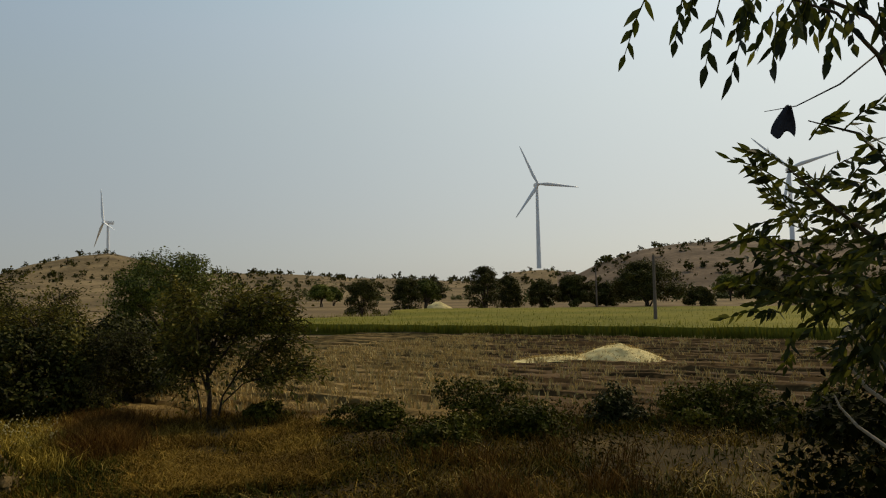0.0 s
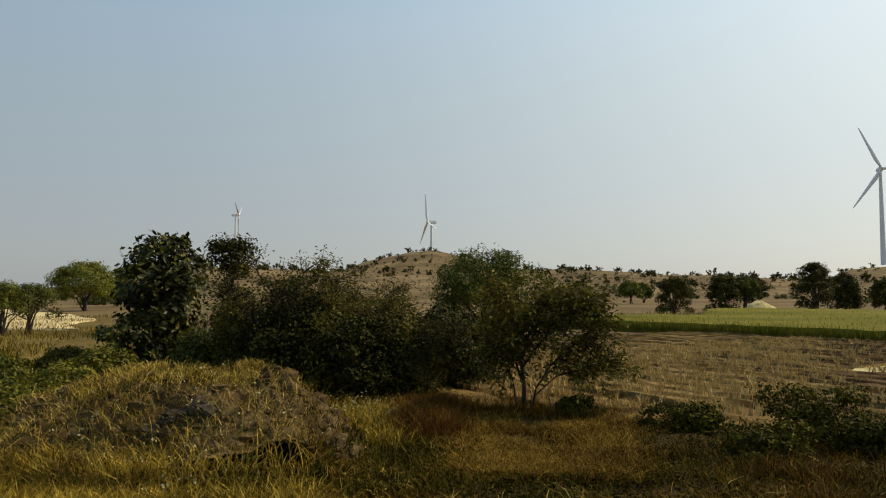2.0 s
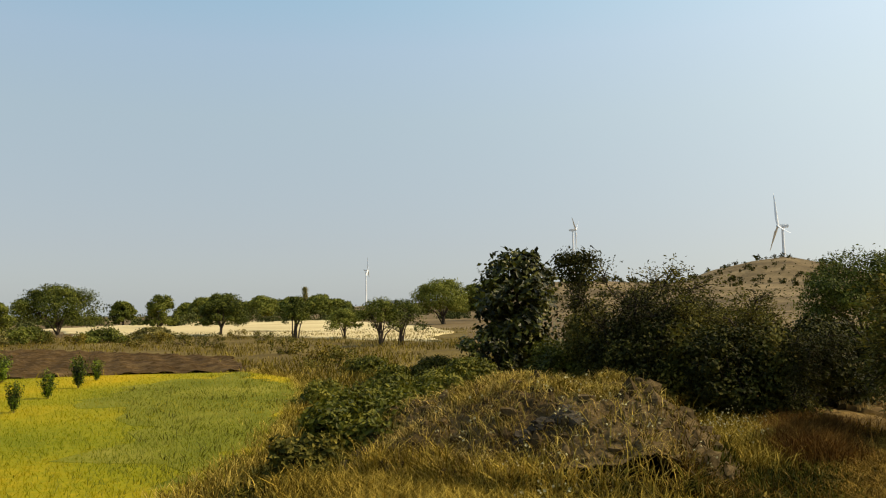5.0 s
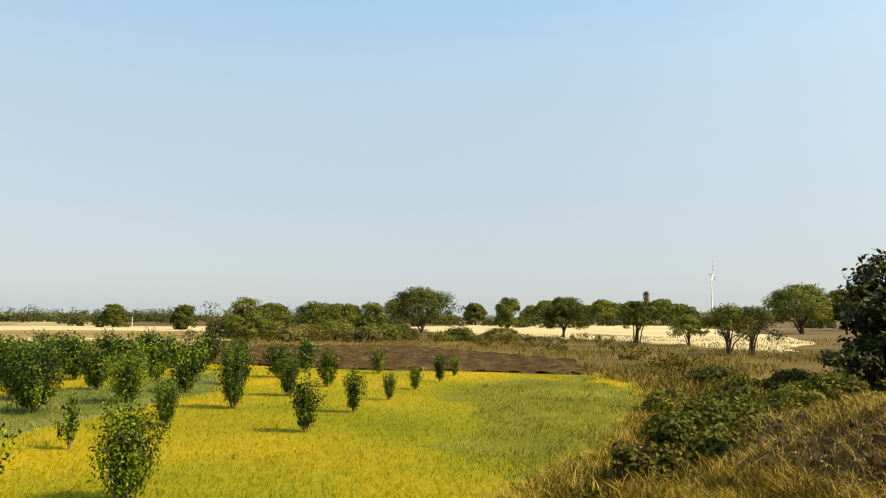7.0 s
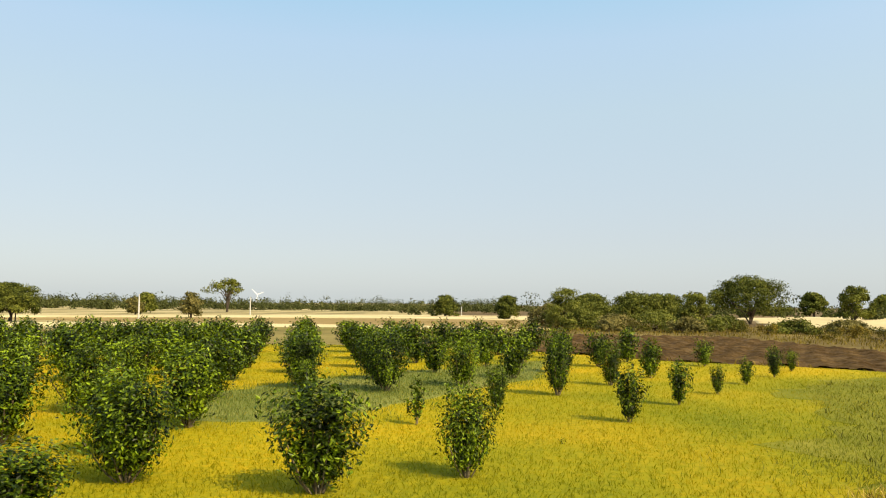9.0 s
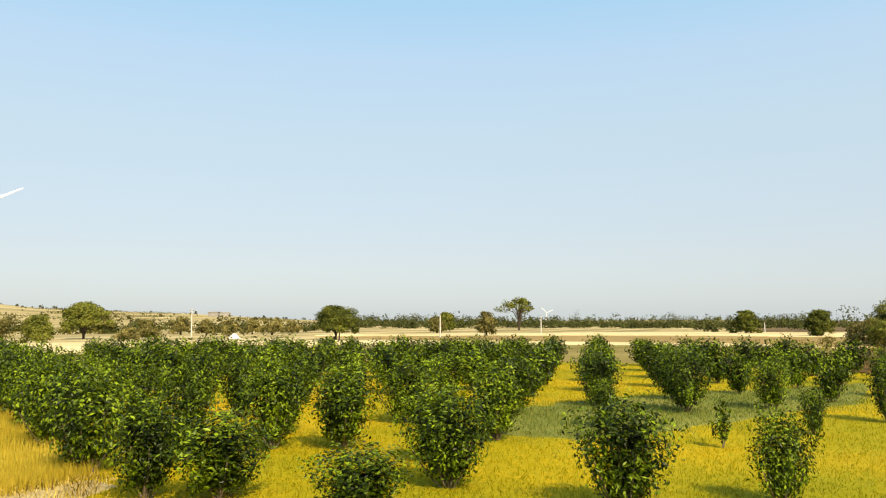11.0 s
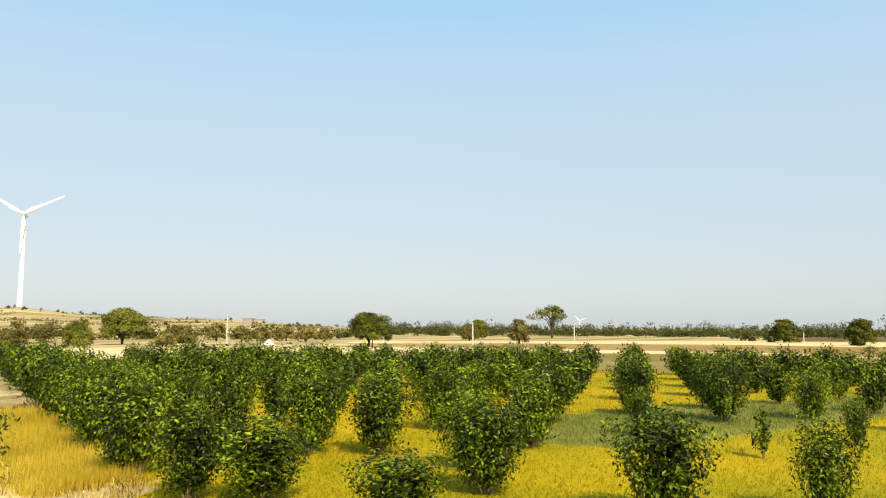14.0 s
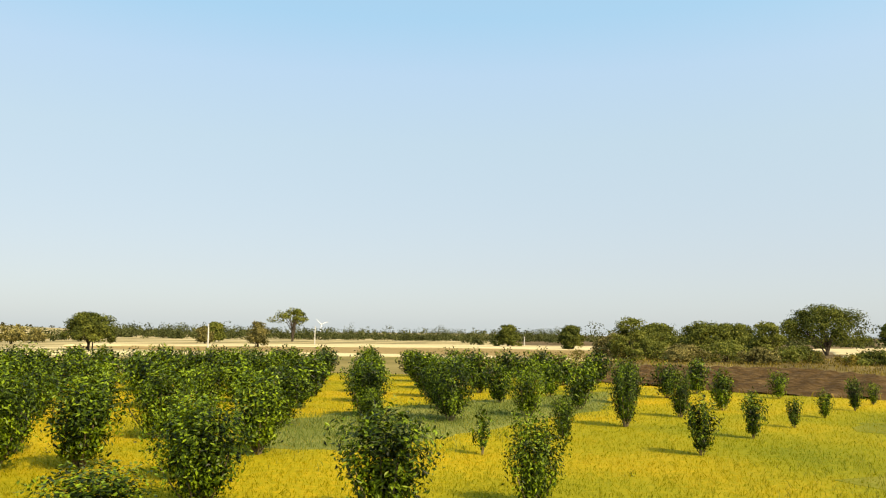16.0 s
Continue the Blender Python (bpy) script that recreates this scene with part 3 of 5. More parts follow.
# golden crop, with paler and bluish patches
def ragged(poly, reach):
    """An outline broken into short uneven steps."""
    out = []
    for (x0, y0), (x1, y1) in zip(poly, poly[1:] + poly[:1]):
        n = max(1, int(math.hypot(x1 - x0, y1 - y0) / 0.8))
        for q in range(n):
            x, y = x0 + (x1 - x0) * q / n, y0 + (y1 - y0) * q / n
            out.append((x + reach * noise.noise(Vector((x * 0.7, y * 0.7, 31))), y + reach * noise.noise(Vector((x * 0.7, y * 0.7, 47)))))
    return out


PALE = [(-31.2, 10.2), (-36.2, 18.8), (-25.5, 15.8), (-17.4, 9.5), (-13.5, 6.6), (-13.7, 5.2), (-17.1, 5.3), (-22, 8)]
BLUE = [(-19.2, -8.7), (-23.8, -10.7), (-29.7, -8.4), (-32.9, -6.0), (-41.8, 0.7), (-32.2, 0.7), (-27.3, -1.9), (-23.1, -3.9), (-19.0, -6.1)]
sheet("unripe_patch", ragged(PALE, 2.2), 0.032, material("unripe_crop_floor", [(0.08951, 0.1033, 0.00918), (0.148, 0.146, 0.01492), (0.2203, 0.1962, 0.02869)], 0.3, 5, bump=0.4), "unripe pale green part of the crop field")
RIPE = [(-8.4, -14.3), (-10.3, -13.5), (-13, -16.5), (-16, -21.5), (-19.2, -27.3), (-15.7, -28.3), (-12.1, -21.7), (-9, -15.6)]
RIPE_CROP = material("ripe_straw_crop", [(0.2688, 0.2016, 0.02016), (0.4256, 0.3248, 0.03584), (0.5824, 0.448, 0.0672)], 0.4, 5, bump=0.3, leafy=0.4, island=0.15)
sheet("ripe_patch", ragged(RIPE, 0.5), 0.034, RIPE_CROP, "ripest straw yellow corner of the crop field")
ripe = np.concatenate([scatter(rng, RIPE, 9000, 8, 0.6), np.stack([np.interp(lot, [0, 1], [-8.3, -10.3]) for lot in [rng.uniform(0, 1, 2200)]] + [np.interp(lot, [0, 1], [-14.25, -13.4]) for lot in [rng.uniform(0, 1, 2200)]] + [np.zeros(2200)], 1) + rng.normal(0, 0.12, (2200, 3)) * np.array([1, 1, 0])])
tagged(new("ripe_stalks", blade_mesh("ripe_stalks", rng, ripe, 0.34, 0.012, RIPE_CROP, 0.35)), "upright straw yellow stalks of the ripest crop", "crop", kind="stuff")
sheet("young_crop_strip", ragged(BLUE, 0.8), 0.036, material("young_crop_floor", [(0.08806, 0.1069, 0.02139), (0.1416, 0.1541, 0.0346), (0.2076, 0.2044, 0.05661)], 0.4, 5, bump=0.4), "bluish green strip of young crop in the field")
pts = scatter(rng, GOLD, 150000, near=8, thin=1.15)
blur = pts + rng.normal(0, 1.3, pts.shape)
in_pale, in_blue = inside(PALE, blur[:, 0], blur[:, 1]), inside(BLUE, blur[:, 0], blur[:, 1])
lot = rng.uniform(size=len(pts))
pale, blue = in_pale & (lot < 0.65), in_blue & (lot < 0.8)
tagged(new("golden_crop", blade_mesh("golden_crop", rng, pts[~pale & ~blue], 0.13, 0.012, YELLOW_CROP, 1.7)), "ripe golden yellow crop stalks", "crop", kind="stuff")
tagged(new("pale_crop", blade_mesh("pale_crop", rng, np.concatenate([pts[pale], scatter(rng, PALE, 4000, 8)]), 0.16, 0.014, PALE_CROP, 1.5)), "unripe pale green crop stalks", "crop", kind="stuff")
tagged(new("blue_crop", blade_mesh("blue_crop", rng, np.concatenate([pts[blue], scatter(rng, BLUE, 6000, 8)]), 0.2, 0.016, BLUE_CROP, 1.3)), "bluish green strip of young crop", "crop", kind="stuff")


wd = scatter(rng, PALE, 80, 8, 0.3)
wd = np.repeat(wd, 9, 0) + rng.normal(0, 0.14, (720, 3)) * np.array([1, 1, 0])
tagged(new("crop_weeds", blade_mesh("crop_weeds", rng, wd, 0.24, 0.025, CASTOR, 1.2)), "dark green weed tufts in the unripe crop", "weeds", kind="stuff")


# ---------------------------------------------------------------- trees and bushes
def citrus_meshes(seed, height=1.9, width=1.35, shoots=66, per=52, leaf=0.08, low=0.12, cone=0.7):
    """Upright shoots that fan out of one base into a vase, with leaves that point up along them."""
    rng = np.random.default_rng(seed)
    at, ways, twigs = [], [], []
    for q in range(shoots):
        a = 2.4 * q + rng.uniform(-0.5, 0.5)
        u = math.sqrt((q + 0.5) / shoots)
        lobe = 1 + 0.20 * math.sin(3 * a + seed) + 0.14 * math.sin(5 * a + 2 * seed)
        r1 = width / 2 * u * lobe * rng.uniform(0.85, 1.08)
        z1 = height * (1.0 - 0.34 * u ** 2.6 * rng.uniform(0.2, 1.3)) * (rng.uniform(0.84, 1.0) if q % 4 else rng.uniform(0.98, 1.1))
        sway = rng.normal(0, 0.05, 2)
        t = rng.uniform(low, 1.0, per) ** 0.85
        swell = 0.035 + 0.05 * t * (1.25 - t)
        rad = r1 * (0.08 + 0.92 * t ** cone)
        p = np.stack([math.cos(a) * rad + sway[0] * t, math.sin(a) * rad + sway[1] * t, height * 0.03 + (z1 - height * 0.03) * t], 1)
        at.append(p + rng.normal(0, 1, (per, 3)) * swell[:, None] * width)
        ways.append(np.tile([math.cos(a) * 0.45 * u, math.sin(a) * 0.45 * u, 1.0], (per, 1)))
        if q % 6 == 0:
            twigs.append([((math.cos(a) * r1 * (0.06 + 0.9 * k ** cone) + sway[0] * k, math.sin(a) * r1 * (0.06 + 0.9 * k ** cone) + sway[1] * k, z1 * k), 0.016 * (1 - 0.85 * k) + 0.002) for k in (0.0, 0.2, 0.42, 0.62)])
    at, ways = np.concatenate(at), np.concatenate(ways)
    at[:, 2] = np.maximum(at[:, 2], 0.05)
    look_out = unit(np.stack([at[:, 0], at[:, 1], width * (0.18 + 0.75 * (at[:, 2] / height - 0.45))], 1)) + rng.normal(0, 0.22, at.shape)
    crown = leaf_mesh("crown", rng, at, ways, leaf, leaf * 0.46, CITRUS, 0.2, 0.0, look_out)
    v, f = tubes(twigs, 5)
    return np_mesh("trunk", v, f, TWIG_BARK), crown


def tree_meshes(seed, h, w, leaf, mat, clumps=70, per=26, bottom=0.35, shape="dome", trunk_r=None, lean=0.0, sparse=1.0, stems_n=4):
    """A tapered trunk with limbs, and a crown of leaf clumps with an uneven outline and gaps."""
    rng = np.random.default_rng(seed)
    tr = trunk_r or max(0.06, h * 0.028)
    fork = h * bottom * 0.75
    centres, paths = [], []
    path = [((rng.normal(0, 0.01 * h) * q + lean * q * h, rng.normal(0, 0.01 * h) * q, fork * q), tr * (1.25 - 0.4 * q)) for q in (0.0, 0.3, 0.65, 1.0)]
    paths.append(path)
    top = Vector(path[-1][0])
    for c in range(clumps):
        a, u = rng.uniform(0, 2 * np.pi), rng.uniform(0, 1)
        if shape == "dome":
            t = rng.uniform(0, 1) ** 0.75
            rad = w / 2 * math.sqrt(max(0.0, 1 - (t * 0.97) ** 2.4)) * (0.86 + 0.18 * math.sin(3 * a + seed)) * math.sqrt(u * 0.75 + 0.25)
            z = h * (bottom + (0.95 - bottom) * t)
            z -= 0.10 * h * (rad / (w / 2)) ** 2 * (1 - t)
        elif shape == "ball":
            t = rng.uniform(-1, 1)
            rad = w / 2 * math.sqrt(1 - t * t) * (0.85 + 0.25 * math.sin(2 * a + seed + 2 * t)) * u ** 0.33
            z = h * (bottom + (0.97 - bottom) * (t + 1) / 2)
        elif shape == "cone":
            t = u ** 1.2
            rad = w / 2 * (1 - t) * rng.uniform(0.4, 1.0)
            z = h * (bottom + (0.97 - bottom) * t)
        else:
            t = rng.uniform(0, 1)
            rad = w / 2 * (0.7 + 0.45 * math.sin(2 * a + seed) * t + 0.2 * math.sin(5 * a)) * math.sqrt(u) * (1 - 0.45 * t)
            z = h * (bottom + (0.93 - bottom) * t) * (0.82 + 0.2 * math.sin(a * 2 + seed * 1.7))
        centres.append((math.cos(a) * rad + lean * h, math.sin(a) * rad, z))
    centres = np.array(centres)
    for c in centres[:: max(1, len(centres) // 9)]:
        e = Vector(c)
        m1 = top.lerp(e, 0.35) + Vector((0, 0, 0.03 * h))
        m2 = top.lerp(e, 0.7) + Vector((0, 0, 0.03 * h))
        paths.append([(top - Vector((0, 0, fork * rng.uniform(0, 0.4))), tr * 0.55), (m1, tr * 0.36), (m2, tr * 0.2), (e, tr * 0.07)])
    for s in range(stems_n - 1 if stems_n > 1 else 0):
        e = Vector(centres[rng.integers(len(centres))])
        b = Vector((rng.normal(0, tr * 1.6), rng.normal(0, tr * 1.6), 0))
        paths.append([(b, tr * 0.7), (b.lerp(e, 0.3) + Vector((0, 0, 0.12 * h)), tr * 0.5), (b.lerp(e, 0.65) + Vector((0, 0, 0.1 * h)), tr * 0.32), (e, tr * 0.08)])
    size = 0.085 * (w + h) / 2 * (1.25 if shape != "dome" else 1.1)
    offs = rng.normal(0, 1, (clumps * per, 3))
    offs *= np.minimum(1, 1.4 / (np.linalg.norm(offs, axis=1, keepdims=True) + 1e-9))
    if shape == "dome" and clumps < 100:
        offs = unit(offs) * rng.uniform(0.55, 1.0, (clumps * per, 1))
        size *= 1.75
    at = np.repeat(centres, per, 0) + offs * size * np.array([1, 1, 0.62]) * rng.uniform(0.5, 1.25, clumps).repeat(per)[:, None]
    at[:, 2] = np.maximum(at[:, 2], 0.05 * h)
    out = at - np.array([lean * h, 0, h * (bottom + 0.25)])
    faces = unit(offs * np.array([1, 1, 1.5])) + 0.7 * unit(out) + np.array([0, 0, 0.35])
    v, f = tubes(paths, 6)
    return np_mesh("trunk", v, f, BARK), leaf_mesh("crown", rng, at, out + rng.normal(0, 0.4 * w, at.shape), leaf, leaf * 0.6, mat, 0.15, 0.0, faces)


def plant(name, az, d, meshes, label, category, group="", scale=1.0, turn=0.0, sink=0.12, parts=("trunk", "crown")):
    p = spot(az, d, land(az, d) - sink)
    ob = thing(name, p, label, category, group, turn=turn)
    ob.scale = (scale, scale, scale)
    for nm, me in zip(parts, meshes):
        part(nm, me, ob)
    return ob


# orchard, on a lattice of about four metres
A0, STEP, ROW = Vector((-13.7, -1.3, 0)), Vector((-3.44, 1.94, 0)), Vector((-2.1, -3.5, 0))
variants = [citrus_meshes(sd, 1.9, wd, 66, 74, 0.09) for sd, wd in ((11, 1.3), (12, 1.45), (13, 1.2), (14, 1.55), (15, 1.35))]
variants_far = [citrus_meshes(sd + 20, 1.9, wd, 42, 38, 0.165) for sd, wd in ((11, 1.35), (12, 1.5), (13, 1.25), (14, 1.55), (15, 1.4))]
small_vase = [citrus_meshes(sd + 40, 1.9, wd, 30, 56, 0.135, 0.12, 1.05) for sd, wd in ((1, 1.25), (2, 1.4), (3, 1.3))]
spindly = citrus_meshes(17, 1.2, 0.55, 9, 34, 0.12, 0.2)
sprout = citrus_meshes(18, 0.45, 0.4, 6, 8, 0.09)
rr = random.Random(5)
BUSH = "dark green citrus bush with a vase-shaped leafy crown"


def bush(x, y, scale, which=None, label=BUSH, slim=1.0):
    m = (variants if math.hypot(x, y) < 31 else variants_far)[rr.randrange(5)] if which is None else which
    ob = thing("citrus_bush", Vector((x, y, -0.06)), label, "bush", "citrus bushes in the orchard", turn=rr.uniform(0, 6.28))
    ob.scale = (scale * slim * rr.uniform(0.94, 1.08), scale * slim * rr.uniform(0.94, 1.08), scale)
    part("trunk", m[0], ob)
    part("crown", m[1], ob)
    return ob


gone = {(1, 0), (0, 1), (6, 1), (-1, 2), (-1, 0), (2, 2), (-1, 1)}
# heights of the nearest rows in metres
TALL = {(-1, 0): 2.2, (0, 0): 1.65, (2, 0): 1.5, (3, 0): 1.4, (4, 0): 1.1, (5, 0): 1.03, (6, 0): 1.33, (7, 0): 1.0, (2, 1): 1.4, (3, 1): 2.15, (4, 1): 1.6, (5, 1): 1.6, (7, 1): 1.4, (1, 2): 1.55}
for j in range(0, 15):
    for i in range(-1, 9):
        p = A0 + STEP * i + ROW * j
        if (i, j) in gone or not inside(GOLD, np.array([p.x]), np.array([p.y]))[0]:
            continue
        if (i, j) == (1, 1):
            bush(p.x, p.y, 1.0, spindly, "thin young citrus bush with sparse leaves")
            continue
        h = TALL.get((i, j), 1.75 if i > 3 and j < 4 else 2.0) * rr.uniform(0.95, 1.06)
        slim = 0.84 if (i, j) in TALL else 1.22 if i < 3 or j > 3 else 1.0
        bush(p.x + rr.uniform(-0.15, 0.15), p.y + rr.uniform(-0.15, 0.15), h / 1.9, small_vase[(i + j) % 3] if j == 0 and i > 1 else None, BUSH, slim * (1.0 + 0.3 * max(0, 1.3 - h)))
for q in range(13):
    bush(-10.5 - 1.85 * q, -13.9 - 3.55 * q, rr.uniform(1.05, 1.18), None, BUSH, 1.1)
for q in range(12):
    bush(-12.4 - 1.85 * q, -13.2 - 3.55 * q, rr.uniform(1.02, 1.14), None, BUSH, 0.98)
# the nearest bushes off the lattice: place, height, width
for x, y, h, w in ((-12.2, -3.45, 1.88, 1.7), (-12.5, -6.75, 1.85, 1.6), (-14.6, -8.2, 1.8, 1.5), (-9.9, -7.0, 1.2, 1.75), (-15.3, -11.0, 2.03, 1.85), (-14.5, -12.45, 2.25, 1.75), (-10.0, -9.9, 1.6, 1.8), (-9.43, -11.06, 1.82, 1.4), (-6.0, -12.2, 2.0, 1.6), (-26.3, -4.87, 2.25, 2.0)):
    bush(x, y, h / 1.9, None, BUSH, w / 1.4 * 1.9 / h)
bush(-17.1, 0.6, 0.45, sprout, "tiny citrus seedling in the crop")

# trees about the fields: kind, bearing, distance, height, width
ACA = "spreading acacia tree with a domed green crown"
TREES = [
    ("dome", 74.2, 150, 8.2, 15.5, ACA), ("dome", 63.8, 118, 6.1, 7.2, ACA), ("ball", 67.8, 207, 8.1, 8.6, "round dark green tree on the plain"),
    ("dome", 47.7, 180, 10.2, 15.0, ACA), ("bare", 52.6, 70, 4.3, 4.2, "low green thorn tree with forked trunk"), ("bare", 51.0, 72, 4.1, 5.2, "low green thorn tree with forked trunk"),
    ("bare", 55.1, 92, 3.4, 4.9, "low thorn bush at the field edge"), ("bare", 58.6, 98, 5.2, 3.4, "slender olive green thorn tree"), ("ball", 87.0, 107, 5.4, 6.2, "scrubby olive green tree"),
    ("dome", 81.9, 112, 4.9, 8.0, ACA), ("dome", 85.2, 127, 4.9, 8.0, ACA), ("ball", 77.9, 122, 5.2, 6.0, "scrubby brownish tree on the plain"),
    ("cone", 57.8, 340, 14.5, 2.4, "tall narrow grey green conifer"), ("dome", 58.8, 335, 9.5, 13, ACA), ("dome", 59.9, 345, 9.0, 12, ACA), ("dome", 62.3, 340, 8.0, 11, ACA), ("dome", 55.3, 340, 8.5, 12, ACA), ("dome", 66.0, 320, 7.4, 10, ACA), ("dome", 56.7, 330, 10.2, 17, ACA), ("dome", 60.9, 330, 9.8, 16, ACA),
    ("dome", 79.9, 154, 5.6, 8.4, ACA), ("ball", 91.1, 166, 5.0, 5.6, "small round dark green tree"), ("ball", 95.7, 198, 5.4, 6.4, "round dark green tree on the plain"),
    ("ball", 91.1, 241, 6.0, 6.0, "round dark green tree on the plain"), ("tall", 111.5, 271, 11.2, 14.0, "tall tree with an open airy crown"),
    ("bare", 114.0, 158, 5.4, 5.4, "small thorn tree with leaning trunk"), ("dome", 125.1, 133, 5.8, 8.6, ACA), ("dome", 142.1, 164, 6.8, 9.6, ACA),
    ("bare", 146.9, 152, 5.4, 6.8, "thin brownish thorn tree"), ("bare", 149.2, 136, 3.9, 7.0, "thin brownish thorn tree"), ("ball", 144.8, 132, 4.2, 5.2, "scrubby olive green tree"),
    ("bare", 132.7, 180, 3.8, 9.0, "low spreading thorn tree"), ("bare", 129.6, 190, 4.2, 8.0, "low spreading thorn tree"), ("ball", 116.9, 250, 5.8, 6.2, "small round dark green tree"),
    ("bare", 138.2, 175, 4.2, 6.5, "thin brownish thorn tree"), ("bare", 151.5, 150, 4.6, 6.0, "thin brownish thorn tree"), ("bare", 135.9, 200, 4.4, 7.5, "low spreading thorn tree"),
    ("ball", 6.1, 115, 5.6, 5.6, "dense dark bushy tree at the crop edge"), ("ball", 2.9, 127, 6.1, 5.6, "dense dark bushy tree at the crop edge"), ("bare", 1.4, 130, 5.6, 5.2, "thin grey thorn tree below hills"),
    ("ball", -3.0, 145, 8.2, 6.4, "upright dark tree with a ragged crown"), ("ball", -4.8, 151, 6.6, 5.4, "dense dark bushy tree"), ("dome", -14.8, 150, 8.4, 14.2, "broad dark domed tree"),
    ("ball", -7.3, 150, 5.4, 6.8, "grey green scrubby tree"), ("dome", -9.6, 155, 6.3, 8.4, "grey green domed tree"), ("ball", -11.9, 160, 4.8, 6.2, "grey green scrubby tree"),
    ("ball", -18.4, 151, 3.4, 5.8, "low scrubby grey green bush"), ("bare", -20.4, 200, 6.4, 9.4, "grey thin-leaved tree below the hill"), ("bare", 9.1, 241, 6.6, 8.0, "thin grey thorn tree below hills"),
    ("bare", 8.2, 260, 5.9, 6.0, "thin grey thorn tree below hills"), ("dome", 1.1, 260, 8.0, 10.0, "domed tree below the hills"), ("dome", -22.5, 170, 6, 9, "domed tree below the hills"),
    ("ball", -24.6, 150, 4.6, 7, "low scrubby grey green bush"), ("dome", 64.9, 300, 9.0, 13, ACA), ("ball", 70.2, 290, 8.0, 9.0, "round dark green tree on the plain"), ("dome", 45.0, 240, 11, 15, ACA), ("bare", 117.6, 205, 5, 5, "pale almost leafless small tree"),
    ("bare", 150.3, 125, 4.4, 4.5, "thin brownish thorn tree"), ("bare", 148.4, 128, 4.8, 4.5, "thin brownish thorn tree"), ("bare", 139.3, 140, 2.6, 7.0, "low dry olive thicket"), ("bare", 138.0, 152, 2.6, 7.0, "low dry olive thicket"),
    ("bare", 134.2, 190, 3.8, 7.0, "low spreading thorn tree"), ("bare", 131.0, 205, 3.8, 8.0, "low spreading thorn tree"), ("bare", 128.2, 215, 3.4, 7.0, "low spreading thorn tree"), ("bare", 140.6, 240, 4.6, 8.0, "low spreading thorn tree"), ("bare", 145.2, 250, 4.6, 7.0, "low spreading thorn tree"),
]
for q, (kind, az, d, h, w, label) in enumerate(TREES):
    lf = max(0.14, d * 0.0024)
    if kind == "dome":
        m = tree_meshes(100 + q, h, w, lf, ACACIA if az > 30 else SCRUB, 96 if w > 12 else 76, 150 if az > 30 else 230, 0.32 if az > 30 else 0.2, "dome")
    elif kind == "ball":
        m = tree_meshes(100 + q, h, w, lf, ACACIA if az > 60 else SCRUB, 66, 110, 0.12, "dome")
    elif kind == "cone":
        m = tree_meshes(100 + q, h, w, lf * 0.6, FAR_OLIVE, 160, 30, 0.05, "cone")
    elif kind == "tall":
        m = tree_meshes(100 + q, h, w, lf, ACACIA, 24, 80, 0.58, "dome") if az > 30 else tree_meshes(100 + q, h, w, lf, SCRUB, 70, 90, 0.1, "cone")
    else:
        m = tree_meshes(100 + q, h, w, lf, FAR_OLIVE if az > 60 else ACACIA, 60 if az < 126 else 36, 80 if az < 126 else 60, 0.42 if az < 60 else 0.25, "dome" if az < 60 else "loose")
    plant("thorn_tree" if kind == "bare" else "conifer" if kind == "cone" else "tree", az, d, m, label, "tree", turn=0.7 * q)

# small tree on the bank, with several stems, and the thicket beside it
def branchy_meshes(seed, limbs, leaf, mat, twigs=34, per=50, droop=0.35):
    """A tree grown along given limbs: twigs branch off their upper halves and carry the leaves."""
    rng = np.random.default_rng(seed)
    paths, at, out = [], [], []
    for limb in limbs:
        pts = [np.array(p) for p, _ in limb]
        paths.append([(tuple(p), r * 0.8) for p, (_, r) in zip(pts, limb)])
        for _ in range(int(twigs * len(limb) / 4)):
            k = rng.uniform(0.45, 0.98) * (len(pts) - 1)
            j = int(k)
            base = pts[j] + (pts[j + 1] - pts[j]) * (k - j)
            way = unit(np.array([base[0], base[1], 0.0]) * 0.5 + rng.normal(0, 0.7, 3) + np.array([0, 0, 0.35]))
            ln = rng.uniform(0.45, 1.0)
            tip = base + way * ln + np.array([0, 0, -droop * ln * 0.4])
            mid = (base + tip) / 2 + np.array([0, 0, 0.08])
            paths.append([(tuple(base), 0.016), (tuple(mid), 0.010), (tuple(tip), 0.004)])
            t = rng.uniform(0.25, 1.12, (per, 1))
            p = base + (tip - base) * t + rng.normal(0, 0.14, (per, 3)) * np.array([1, 1, 0.7])
            at.append(p)
            out.append(np.tile(way + np.array([0, 0, -droop]), (per, 1)))
    at, out = np.concatenate(at), np.concatenate(out)
    v, f = tubes(paths, 6)
    return np_mesh("trunk", v, f, DARK_BARK), leaf_mesh("crown", rng, at, out, leaf, leaf * 0.42, mat, 0.2, 0.1, np.tile([0, 0, 1.0], (len(at), 1)) + rng.normal(0, 0.5, at.shape))


def limb(points, r0, r1):
    return [(p, r0 + (r1 - r0) * q / (len(points) - 1)) for q, p in enumerate(points)]


